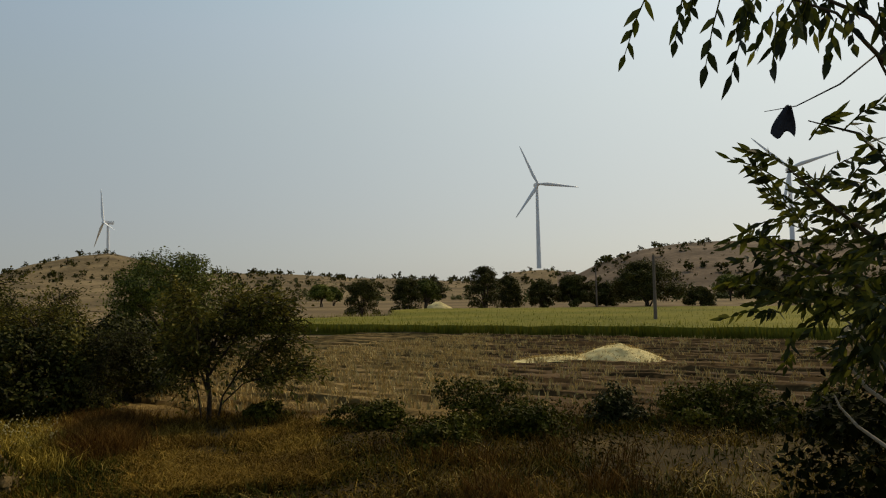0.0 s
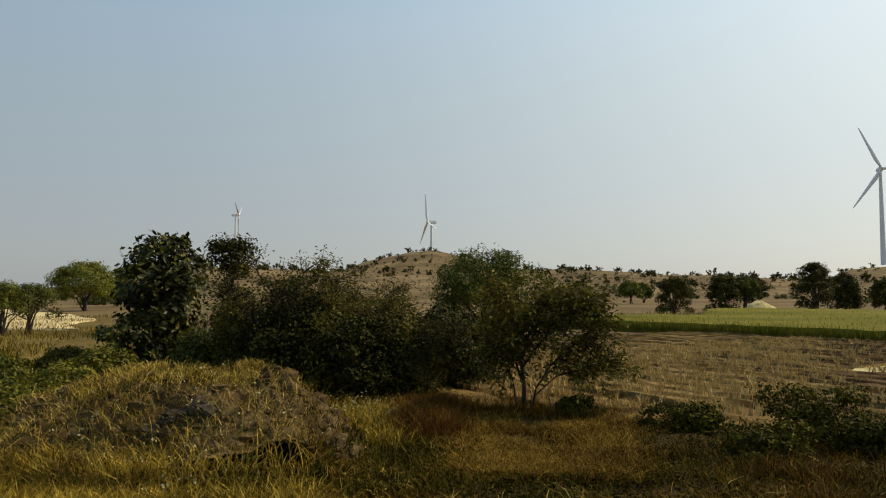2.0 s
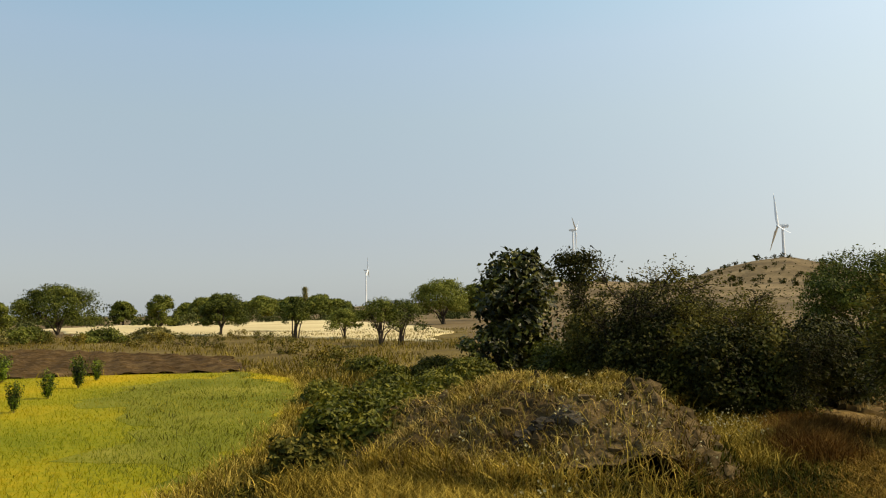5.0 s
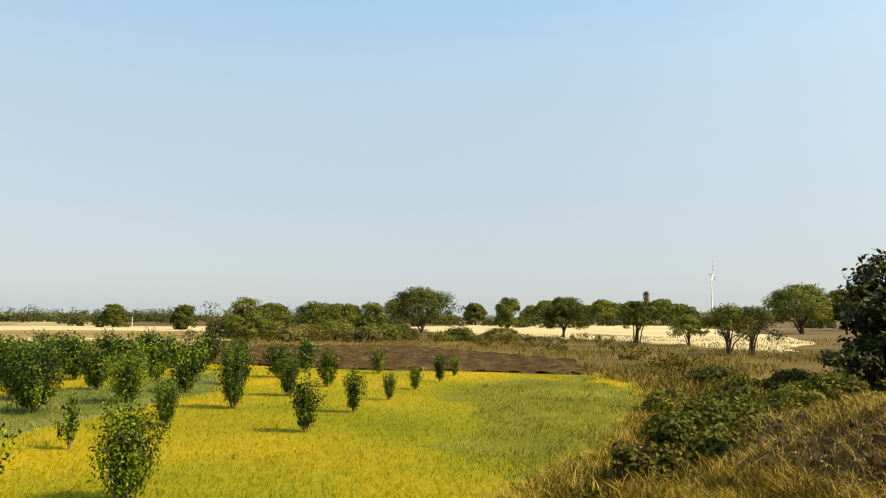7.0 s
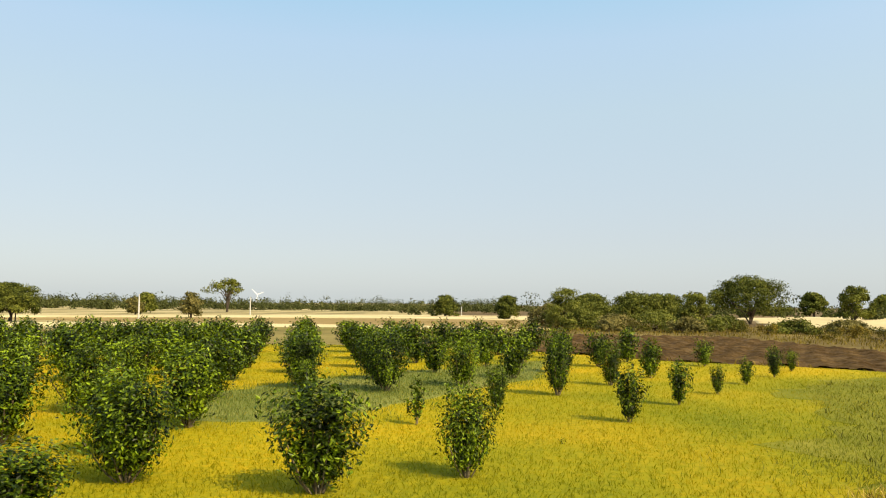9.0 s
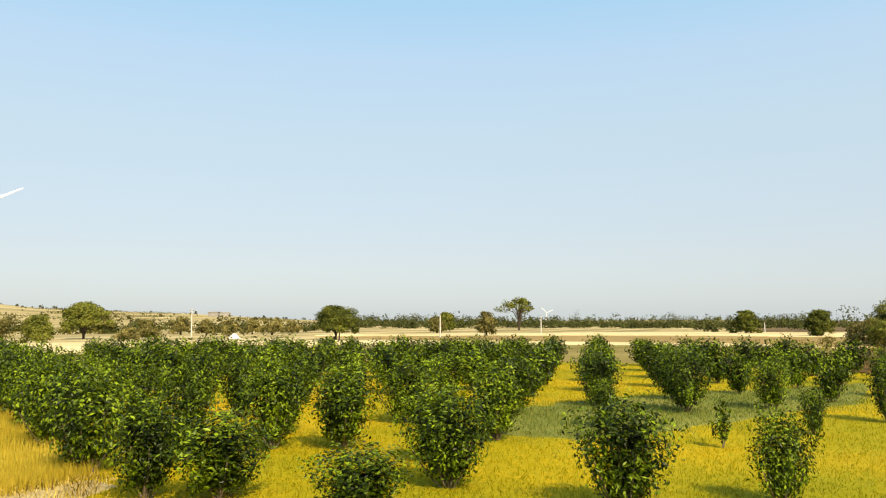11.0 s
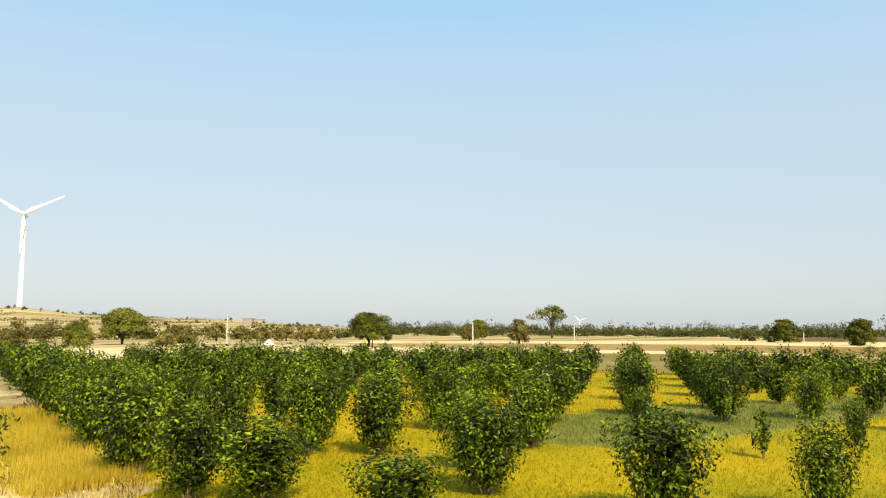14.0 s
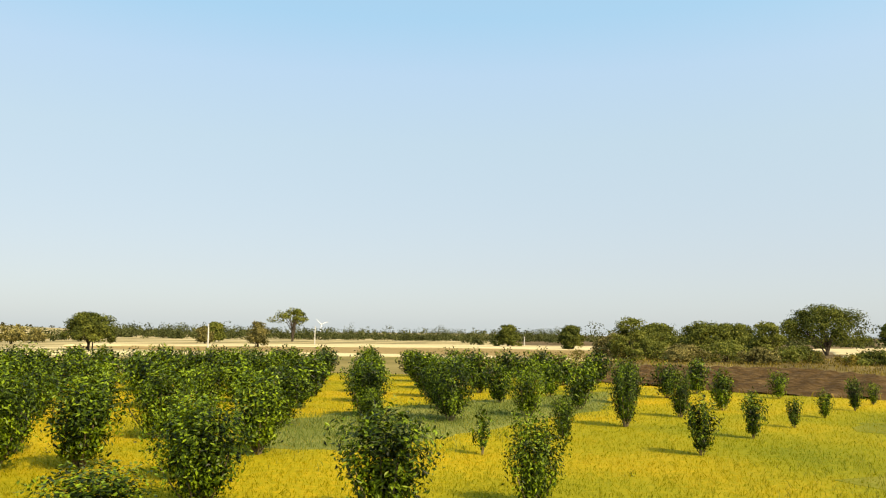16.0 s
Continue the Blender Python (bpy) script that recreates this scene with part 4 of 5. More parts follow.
# x runs to the right of the view across the bank, y away
BOUGHS = [
    limb([(0, 0, 0), (0.02, 0, 0.7), (-0.05, 0.05, 1.4), (0.15, 0.1, 2.1), (0.4, 0, 2.8), (0.7, 0.1, 3.3)], 0.09, 0.015),
    limb([(-0.05, 0, 0.9), (-0.3, 0.2, 1.7), (-0.55, 0.3, 2.3), (-0.6, 0.3, 2.8)], 0.05, 0.01),
    limb([(0.0, 0, 1.3), (0.5, -0.2, 2.0), (0.95, -0.3, 2.7), (1.3, -0.3, 3.3)], 0.05, 0.01),
    limb([(0.22, 0, 0), (0.35, -0.1, 0.7), (0.8, -0.2, 1.4), (1.5, -0.3, 2.0), (2.0, -0.2, 2.3)], 0.04, 0.01),
    limb([(0.33, -0.1, 0.5), (0.9, -0.3, 1.05), (1.6, -0.4, 1.25), (2.3, -0.5, 1.3)], 0.028, 0.006),
    limb([(-0.18, 0, 0), (-0.28, 0.1, 0.8), (-0.45, 0.2, 1.4), (-0.75, 0.1, 1.8)], 0.035, 0.008),
    limb([(0.05, 0, 2.0), (0.4, 0.5, 2.6), (0.7, 0.8, 3.1), (0.9, 0.9, 3.5)], 0.03, 0.008),
    limb([(0.05, 0, 1.9), (-0.2, -0.5, 2.6), (-0.4, -0.8, 3.1), (-0.5, -0.9, 3.4)], 0.03, 0.008),
    limb([(0.6, -0.1, 2.1), (1.1, 0.1, 2.6), (1.6, 0.2, 2.9), (1.9, 0.2, 3.0)], 0.025, 0.006),
]
plant("thorn_tree", 17.0, 20.5, branchy_meshes(301, BOUGHS, 0.16, OLIVE_LEAF, 30, 34), "small thorn tree with several stems and thin foliage", "tree", scale=0.93, turn=radians(17))
plant("acacia_tree", 19.6, 34, tree_meshes(302, 5.1, 6.2, 0.12, ACACIA, 95, 220, 0.34, "dome", 0.14), "domed green acacia behind the thicket", "tree")
for q, (az, d, h, w, mt, shape) in enumerate((
    (37.4, 27, 3.7, 3.4, OLIVE_LEAF, "loose"), (35.2, 25, 2.9, 3.4, SCRUB, "loose"), (32.9, 24, 2.6, 3.6, DARK_LEAF, "ball"), (30.4, 23.5, 2.7, 3.2, OLIVE_LEAF, "loose"), (28.0, 23, 2.5, 3.4, DARK_LEAF, "ball"),
    (25.6, 23.5, 2.6, 3.0, OLIVE_LEAF, "loose"), (23.2, 24.5, 2.6, 3.4, DARK_LEAF, "ball"), (21.4, 26, 2.6, 3.0, SCRUB, "loose"), (34.0, 29, 3.9, 3.6, OLIVE_LEAF, "loose"), (30.6, 30, 3.6, 4.4, SCRUB, "loose"), (27.0, 29, 3.5, 4.0, OLIVE_LEAF, "loose"), (38.6, 29, 3.3, 2.6, OLIVE_LEAF, "loose"))):
    plant("thicket_shrub", az, d, tree_meshes(310 + q, h, w, 0.13, mt, 120, 60, 0.03, shape, 0.06, stems_n=6), "dense dark thorny shrub in a thicket" if mt is DARK_LEAF else "olive green thorny shrub in a thicket", "shrub", "thicket shrubs", turn=q)
plant("broadleaf_tree", 42.7, 34, tree_meshes(330, 5.6, 3.9, 0.30, BROAD, 130, 44, 0.1, "ball", 0.1), "dense dark broad-leaved tree behind the mound", "tree")
plant("broadleaf_tree", 44.4, 33, tree_meshes(331, 2.4, 3.0, 0.22, BROAD, 80, 44, 0.08, "ball", 0.06), "low dark broad-leaved bush", "tree")
plant("small_tree", 38.2, 45, tree_meshes(332, 6.5, 2.4, 0.2, SCRUB, 50, 50, 0.7, "ball", 0.06, stems_n=1), "small round-headed tree above the scrub", "tree")
plant("thorn_tree", 34.4, 30, branchy_meshes(333, BOUGHS, 0.12, OLIVE_LEAF, 12, 26), "wispy half-bare thorn tree", "tree", scale=1.25)
for q, (az, d, size) in enumerate(((36.2, 25.5, 1.0), (31.6, 25, 0.86), (28.6, 26.5, 0.95), (25.8, 25, 0.82), (23.9, 23, 0.66))):
    plant("thorn_tree", az, d, branchy_meshes(350 + q, BOUGHS, 0.13, OLIVE_LEAF if q % 2 else SCRUB, 22, 30), "arching thorn tree rising out of the thicket", "tree", scale=size, turn=1.3 * q)
plant("green_shrub", 40.4, 27, tree_meshes(334, 2.0, 3.0, 0.13, CASTOR, 90, 70, 0.04, "loose", 0.04), "bright green low shrub", "shrub")
for q, (az, d, h, w) in enumerate(((55.6, 16.8, 1.15, 3.0), (53.2, 17.4, 1.1, 2.4), (58.6, 15.4, 0.7, 2.0), (53.5, 23.5, 1.0, 3.4), (57.0, 26, 0.9, 2.8), (52.0, 30, 1.0, 3.0), (49.5, 24, 0.9, 2.6), (47.5, 21, 0.9, 2.2), (50.6, 18.6, 1.0, 2.4), (51.6, 21.5, 1.0, 2.8), (56.6, 21, 0.8, 2.6), (49.0, 27, 1.0, 3.0))):
    plant("green_shrub", az, d, tree_meshes(340 + q, h, w, 0.15, CASTOR if q != 2 else OLIVE_LEAF, 80, 60, 0.03, "loose", 0.03), "low green leafy shrub beside the golden field", "shrub", "shrubs beside the golden field", turn=q)
for q, (az, d, h, w) in enumerate(((-3.0, 18.4, 1.1, 3.4), (-6.4, 17.0, 0.8, 3.0), (-12.4, 18.6, 0.95, 2.0), (-17.6, 19, 1.0, 3.0), (-21.5, 19, 1.0, 3.4), (-26.5, 18.5, 1.1, 3.2), (13.2, 20.2, 0.5, 1.6), (5.5, 18.5, 0.6, 2.4), (0.5, 16.0, 0.6, 2.6))):
    plant("weed_clump", az, d, tree_meshes(360 + q, h, w, 0.10, SCRUB if q == 2 else BANK_LEAF, 70, 50, 0.03, "loose", 0.02), "low dusty green weed clump on the bank", "shrub", "weed clumps on the bank", turn=q)
for q, (az, d, h, w) in enumerate(((53.6, 38, 0.8, 3.0), (48.8, 34, 1.0, 3.2), (46.5, 30, 1.2, 3.0))):
    plant("olive_shrub", az, d, tree_meshes(380 + q, h, w, 0.14, OLIVE_LEAF if q % 2 else CASTOR, 90, 50, 0.03, "dome", 0.04), "spreading olive green shrub at the field corner", "shrub", "shrubs at the field corner", turn=q)
for q, (az, d, h, w) in enumerate(((85.6, 104, 2.4, 7.0), (83.4, 98, 2.0, 6.0), (80.6, 102, 2.2, 7.5), (78.4, 96, 1.7, 6.0), (76.0, 104, 1.9, 7.0), (88.6, 112, 2.6, 6.0), (71.6, 100, 1.5, 6.5), (68.4, 104, 1.5, 6.0), (83.0, 128, 3.4, 8.0), (87.8, 134, 3.6, 7.0))):
    plant("olive_shrub", az, d, tree_meshes(420 + q, h, w, 0.26, FAR_OLIVE if q % 2 else ACACIA, 60, 70, 0.03, "dome", 0.05), "broad olive green scrub beyond the ploughed field", "shrub", "scrub beyond the ploughed field", turn=q)
# scrub rim between the golden field and the plain
for q in range(5, 26):
    az = 47 + q * 1.75
    d = (46, 52, 60, 85, 98)[q % 5] * (0.9 if az < 58 else 1.0) + (20 if az > 70 else 0)
    if az > 62 and d < 84:
        d += 30
    plant("dry_shrub", az, d, tree_meshes(400 + q % 6, 1.3, 3.4, 0.16, OLIVE_LEAF if q % 3 else DRY_GRASS, 34, 22, 0.03, "ball", 0.03), "low dry olive shrub at the field margin", "shrub", "dry shrubs at the field margin", turn=q)

# far woods and scrub on the hills
rng = np.random.default_rng(21)
cs, sz = [], []
for az0, az1, d0, d1, h, count in ((46, 92, 290, 420, 8.0, 170), (92, 126, 330, 500, 6.6, 400), (60, 100, 220, 300, 5.0, 34), (-6, 14, 330, 520, 6, 60), (126, 150, 230, 330, 4.5, 55), (-30, -6, 200, 320, 5, 45)):
    az, d = rng.uniform(az0, az1, count), rng.uniform(d0, d1, count)
    hh = h * (0.4 + 0.9 * rng.uniform(0, 1, count) ** 2)
    for a_, d_, h_ in zip(az, d, hh):
        for _ in range(16):
            u, b = math.sqrt(rng.uniform(0, 1)), rng.uniform(0, 2 * math.pi)
            cs.append(spot(a_, d_, land(a_, d_) - 0.1 + h_ * rng.uniform(0.0, 0.85) * math.sqrt(1 - 0.8 * u * u)) + Vector((math.cos(b), math.sin(b), 0)) * u * h_ * 0.85)
            sz.append(h_ * 0.13)
cs, sz = np.array([tuple(c) for c in cs]), np.array(sz)
at = np.repeat(cs, 12, 0) + np.clip(rng.normal(0, 1, (len(cs) * 12, 3)), -1.0, 1.0) * np.repeat(sz, 12)[:, None]
out = at - np.repeat(cs, 12, 0) + np.array([0, 0, 0.4])
at[:, 2] = np.maximum(at[:, 2], 0.2)
tagged(new("far_woods", leaf_mesh("far_woods", rng, at, rng.normal(size=at.shape), 0.72, 0.55, material("far_wood_leaf", [(0.026, 0.032, 0.010), (0.058, 0.066, 0.020), (0.115, 0.118, 0.038)], 0.05, 0.6, rough=0.8, bump=0, leafy=0.1, island=0.3), 0.1, 0.0, out)), "distant belt of dark green trees", "woods", kind="stuff")
cs, sz = [], []
for az0, az1, d0, d1, count in ((-4, 22, 420, 720, 420), (19, 33, 520, 830, 240), (30, 44, 380, 710, 200), (-40, -11, 340, 640, 600), (126, 165, 300, 720, 330), (-10, -3, 520, 730, 60)):
    for a_, d_ in zip(rng.uniform(az0, az1, count), rng.uniform(d0, d1, count)):
        h_ = 0.8 + (4.6 if a_ < 60 else 1.6) * rng.uniform() ** 4
        for _ in range(6):
            cs.append(spot(a_, d_, land(a_, d_) + h_ * rng.uniform(0.1, 0.75)) + Vector((*rng.normal(0, h_ * 0.3, 2), 0)))
            sz.append(h_ * 0.18)
cs, sz = np.array([tuple(c) for c in cs]), np.array(sz)
at = np.repeat(cs, 6, 0) + np.clip(rng.normal(0, 1, (len(cs) * 6, 3)), -1.3, 1.3) * np.repeat(sz, 6)[:, None]
tagged(new("hill_scrub", leaf_mesh("hill_scrub", rng, at, rng.normal(size=at.shape), 2.4 * np.repeat(sz, 6), 2.2 * np.repeat(sz, 6), SCRUB)), "scattered dark thorn scrub on the dry hills", "scrub", kind="stuff")


cs = []
for q in range(46):
    az0, d = rng.uniform(124, 158), rng.choice([240, 285, 330, 380, 440, 510, 590]) * rng.uniform(0.97, 1.03)
    for a_ in np.arange(az0, az0 + rng.uniform(1.0, 5.0), 0.16):
        cs.append(spot(a_, d + 4 * math.sin(a_), land(a_, d) + rng.uniform(0.2, 0.8)))
cs = np.array([tuple(c) for c in cs])
at = np.repeat(cs, 12, 0) + np.clip(rng.normal(0, 0.5, (len(cs) * 12, 3)), -0.9, 0.9)
tagged(new("terrace_hedges", leaf_mesh("terrace_hedges", rng, at, rng.normal(size=at.shape), 0.6, 0.5, OLIVE_LEAF)), "low olive hedges along the terraces of the slope", "hedge", kind="stuff")
GREY = [(-15.8, -29), (-18.4, -27.8), (-30.8, -51), (-32, -57), (-31, -61), (-24, -58), (-12, -36)]
gx, gy = np.meshgrid(np.arange(-33, -11, 0.25), np.arange(-62, -27, 0.25))
gz = np.array([0.10 * noise.noise(Vector((x * 0.8, y * 0.8, 21))) + 0.10 * noise.noise(Vector((x * 2.3, y * 2.3, 22))) for x, y in zip(gx.ravel(), gy.ravel())]).reshape(gx.shape)
gk = np.arange(gx.size).reshape(gx.shape)
gq = np.stack([gk[:-1, :-1], gk[:-1, 1:], gk[1:, 1:], gk[1:, :-1]], -1).reshape(-1, 4)
gq = gq[inside(GREY, gx.ravel(), gy.ravel())[gq].all(1)]
tagged(new("dry_clods", np_mesh("dry_clods", np.stack([gx, gy, gz + 0.09], -1).reshape(-1, 3), gq, GREY_FIELD)), "rough grey brown clods with straw litter", "soil", kind="structure")
lit = np.concatenate([scatter(rng, GREY, 5000, 8, 0.4), scatter(rng, [(-3.0, -4), (-5.8, -8.6), (-7.7, -10.7), (-8.5, -12.0), (-10.1, -12.4), (-10.3, -13.4), (-8.4, -14.2), (-8.7, -15.6), (-6.6, -17), (-3, -20)], 6000, 6, 0.4)])
lit[:, 2] = rng.uniform(0.02, 0.12, len(lit))
tagged(new("straw_litter", blade_mesh("straw_litter", rng, lit, 0.05, 0.016, STRAW, 4.0)), "loose straw strewn over the dry ground", "straw", kind="stuff")


# ---------------------------------------------------------------- wind turbines
def rounded_box(sx, sy, sz, bevel):
    bm = bmesh.new()
    bmesh.ops.create_cube(bm, size=1)
    bmesh.ops.scale(bm, vec=(sx, sy, sz), verts=bm.verts)
    bmesh.ops.bevel(bm, geom=bm.edges[:], offset=bevel, segments=2, affect="EDGES")
    return bm


def blade_bm(length):
    """A tapered, twisted blade along +z."""
    vs, fs, n = [], [], 14
    for q in range(n):
        t = q / (n - 1)
        chord = length * np.interp(t, [0, 0.06, 0.2, 0.6, 0.93, 1], [0.05, 0.05, 0.088, 0.052, 0.026, 0.006])
        thick = chord * np.interp(t, [0, 0.06, 0.2, 1], [0.95, 0.9, 0.32, 0.16])
        tw = radians(np.interp(t, [0, 0.2, 1], [18, 14, 0]))
        for s in range(10):
            a = 2 * math.pi * s / 10
            x, y = math.cos(a) * chord / 2 + chord * 0.16 * min(1, t * 5), math.sin(a) * thick / 2
            vs.append((x * math.cos(tw) - y * math.sin(tw), x * math.sin(tw) + y * math.cos(tw), t * length))
    for q in range(n - 1):
        for s in range(10):
            a, b = q * 10 + s, q * 10 + (s + 1) % 10
            fs.append((a, b, b + 10, a + 10))
    fs2 = [tuple(range(9, -1, -1)), tuple(range((n - 1) * 10, n * 10))]
    bm = bmesh.new()
    bv = [bm.verts.new(v) for v in vs]
    for f in fs + fs2:
        bm.faces.new([bv[i] for i in f])
    return bm


BLADE = bm_mesh("blade", blade_bm(40.0), TURBINE, True)
v, f = tubes([[((0, 0, z), r) for z, r in ((0, 2.25), (20, 2.0), (40, 1.75), (60, 1.5), (78, 1.25))]], 20)
TOWER = np_mesh("tower", v, f, TURBINE, True)
NACELLE = bm_mesh("nacelle", rounded_box(3.6, 10.5, 3.8, 0.7), TURBINE)
bm = bmesh.new()
bmesh.ops.create_uvsphere(bm, u_segments=16, v_segments=10, radius=1.7)
bmesh.ops.scale(bm, vec=(1, 1.35, 1), verts=bm.verts)
HUB = bm_mesh("hub", bm, TURBINE, True)


def turbine(az, d, hub_el, facing, phase, hub_h=80.0, pitch=0.0, reach=1.0):
    """facing: bearing of the rotor's axis against the line to the camera; phase: turn of the first blade from upright."""
    z = 3 + d * math.tan(radians(hub_el)) - hub_h
    ob = thing("wind_turbine", spot(az, d, z), "tall white three-bladed wind turbine standing on a hill", "wind turbine", "wind turbines", turn=radians(az + 180 + facing))
    part("tower", TOWER, ob).scale = (1, 1, hub_h / 80.0)
    na = part("nacelle", NACELLE, ob)
    na.location = (0, -1.5, hub_h)
    hb = part("hub", HUB, ob)
    hb.location = (0, 5.0, hub_h)
    for q in range(3):
        b = part("blade", BLADE, hb)
        b.matrix_basis = Matrix.Rotation(radians(phase + 120 * q), 4, "Y") @ Matrix.Rotation(radians(pitch), 4, "Z") @ Matrix.Diagonal((1, 1, reach, 1))
    return ob


turbine(-7.1, 735, 7.95, 14, 25)
turbine(23.6, 960, 5.38, -70, 12, pitch=70)
turbine(37.9, 1400, 5.76, 80, 60, 100.0, pitch=60)
turbine(53.3, 2270, 3.10, 82, 0, 102.0, pitch=70)
turbine(148.25, 755, 7.41, -12, 58, reach=0.9)
turbine(-24.5, 700, 8.0, 10, 47)
turbine(109.4, 3900, 0.62, 30, 50)


# ---------------------------------------------------------------- poles, heaps, shed
def pole(az, d, h, mat, label, arm=True, lean=0.0):
    ob = thing("utility_pole", spot(az, d, land(az, d) - 0.15), label, "pole", "utility poles", turn=radians(az + 25))
    v, f = tubes([[((lean * q * h, 0, q * h), 0.15 - 0.05 * q) for q in (0, 0.35, 0.7, 1.0)]], 8)
    part("post", np_mesh("post", v, f, mat, True), ob)
    if arm:
        bar = rounded_box(1.1, 0.09, 0.09, 0.015)
        a = part("crossarm", bm_mesh("crossarm", bar, DARK_POLE), ob)
        a.location = (lean * h, 0, h - 0.35)
        for x in (-0.48, 0.0, 0.48):
            v, f = tubes([[((0, 0, 0), 0.03), ((0, 0, 0.08), 0.06), ((0, 0, 0.16), 0.045), ((0, 0, 0.22), 0.02)]], 8)
            b = part("insulator", np_mesh("insulator", v, f, PORCELAIN, True), a)
            b.location = (x, 0, 0.05)
    return ob


pole(-15.3, 62, 5.85, DARK_POLE, "dark steel pole standing in the green crop", False)
pole(-11.2, 141, 8.0, DARK_POLE, "dark steel pole among the far trees", False)
pole(117.4, 148, 4.5, CONCRETE, "pale concrete pole beyond the orchard", False)
pole(109.9, 200, 4.7, CONCRETE, "pale concrete pole on the plain", False)
pole(94.5, 218, 2.6, CONCRETE, "short pale concrete post on the plain", False)
pole(135.2, 179, 6.1, CONCRETE, "pale concrete pole with a crossarm", True)


def heap(name, az, d, rx, ry, h, mat, label, seed, turn=0.0, straw=900, base=0.0):
    """A loose pile with an uneven skirt and stalks on it."""
    rng = np.random.default_rng(seed)
    bm = bmesh.new()
    bmesh.ops.create_grid(bm, x_segments=44, y_segments=36, size=1)
    for v in bm.verts:
        x, y = v.co.x, v.co.y
        r = math.hypot(x, y) * (1 + 0.18 * noise.noise(Vector((x * 1.5, y * 1.5, seed))))
        z = h * max(0.0, 1 - r ** 1.8) ** 1.3 + 0.22 * h * noise.noise(Vector((x * 4, y * 4, seed))) * max(0, 1.1 - r)
        v.co = (x * rx, y * ry, z - 0.05 - 0.12 * max(0, r - 0.95))
    ob = thing(name, spot(az, d, base), label, "heap", turn=turn)
    part("heap_body", bm_mesh("heap_body", bm, mat, True), ob)
    a, u = rng.uniform(0, 6.28, straw), np.sqrt(rng.uniform(0, 1, straw)) * 0.95
    at = np.stack([np.cos(a) * u * rx, np.sin(a) * u * ry, h * (1 - u ** 1.8) ** 1.3 - 0.03], 1)
    tagged(part("loose_straw", blade_mesh("loose_straw", rng, at, 0.11, 0.02, STRAW, 2.4), ob), kind="stuff")
    return ob


heap("straw_heap", -12.5, 33.5, 2.15, 1.7, 0.66, HEAP, "pale heap of threshed straw on the stubble field", 3, turn=-0.5, base=0.1)
heap("straw_heap", -8.4, 33.0, 1.9, 0.8, 0.2, HEAP, "flat scatter of pale straw beside the heap", 4, turn=-0.25, base=0.16)
heap("straw_heap", 0.5, 146, 3.4, 2.4, 1.6, HEAP, "pale straw heap beyond the green crop", 5, straw=300)
heap("earth_heap", 0.4, 31, 0.5, 0.4, 0.35, MOUND, "small clod heap on the stubble field", 6, straw=120)

heap("covered_heap", 132.3, 152, 1.2, 1.0, 0.9, WHITEWASH, "small heap under a white plastic sheet", 8, straw=40)


def house(az, d, w, dp, h, label, turn):
    """A small flat-roofed house with a parapet, a door and windows."""
    ob = thing("house", spot(az, d, land(az, d) - 0.4), label, "house", "houses on the far slope", turn=turn)
    bm = rounded_box(w, dp, h, 0.05)
    bmesh.ops.translate(bm, vec=(0, 0, h / 2), verts=bm.verts)
    part("wall", bm_mesh("wall", bm, MUD_WALL), ob)
    bm = rounded_box(w + 0.6, dp + 0.6, 0.25, 0.04)
    bmesh.ops.translate(bm, vec=(0, 0, h + 0.12), verts=bm.verts)
    part("roof", bm_mesh("roof", bm, TIN), ob)
    for name, x, z, sx, sz in (("window", -w * 0.32, h * 0.55, 1.0, 1.1), ("door", 0.0, 1.05, 1.0, 2.1), ("window", w * 0.32, h * 0.55, 1.0, 1.1)):
        bm = rounded_box(sx, 0.12, sz, 0.02)
        bmesh.ops.translate(bm, vec=(x, -dp / 2 - 0.03, z), verts=bm.verts)
        part(name, bm_mesh(name, bm, RAG), ob)


house(133.6, 560, 7.0, 5.0, 3.4, "small grey flat-roofed house among far trees", radians(133.6 + 160))
house(132.9, 600, 9.0, 5.0, 3.0, "low pale house with a tin roof far off", radians(132.9 + 190))

# ---------------------------------------------------------------- bank in front: mound, grass, weeds


def mound_z(x, y):
    """Height of the mound over its own plan, x and y from -1 to 1."""
    r = math.hypot(x + 0.12 * y, y * (1.0 + 0.25 * x)) * (1 + 0.34 * noise.noise(Vector((x * 1.4, y * 1.4, 9))) + 0.16 * noise.noise(Vector((x * 3.5, y * 3.5, 4))))
    z = 1.42 * max(0.0, min(1.0, 1.3 * (1 - r ** 1.6)))
    lumps = 0.22 * noise.noise(Vector((x * 3.2, y * 3.2, 2)))
    for freq, size in ((6.0, 0.22), (12.0, 0.20), (25.0, 0.12)):
        lumps += size * (0.3 - abs(noise.noise(Vector((x * freq, y * freq, freq)))))
    return z + lumps * max(0, min(1, 1.6 - 1.4 * r)) - 0.1 - 0.45 * max(0, r - 0.95)


bm = bmesh.new()
bmesh.ops.create_grid(bm, x_segments=150, y_segments=120, size=1)
for v in bm.verts:
    v.co = (v.co.x * 3.9, v.co.y * 3.0, mound_z(v.co.x, v.co.y))
mound = thing("earth_mound", spot(41.6, 15.6, 0), "grassy spoil mound of dry grey earth", "mound", turn=radians(42))
part("soil", bm_mesh("soil", bm, MOUND, False), mound)


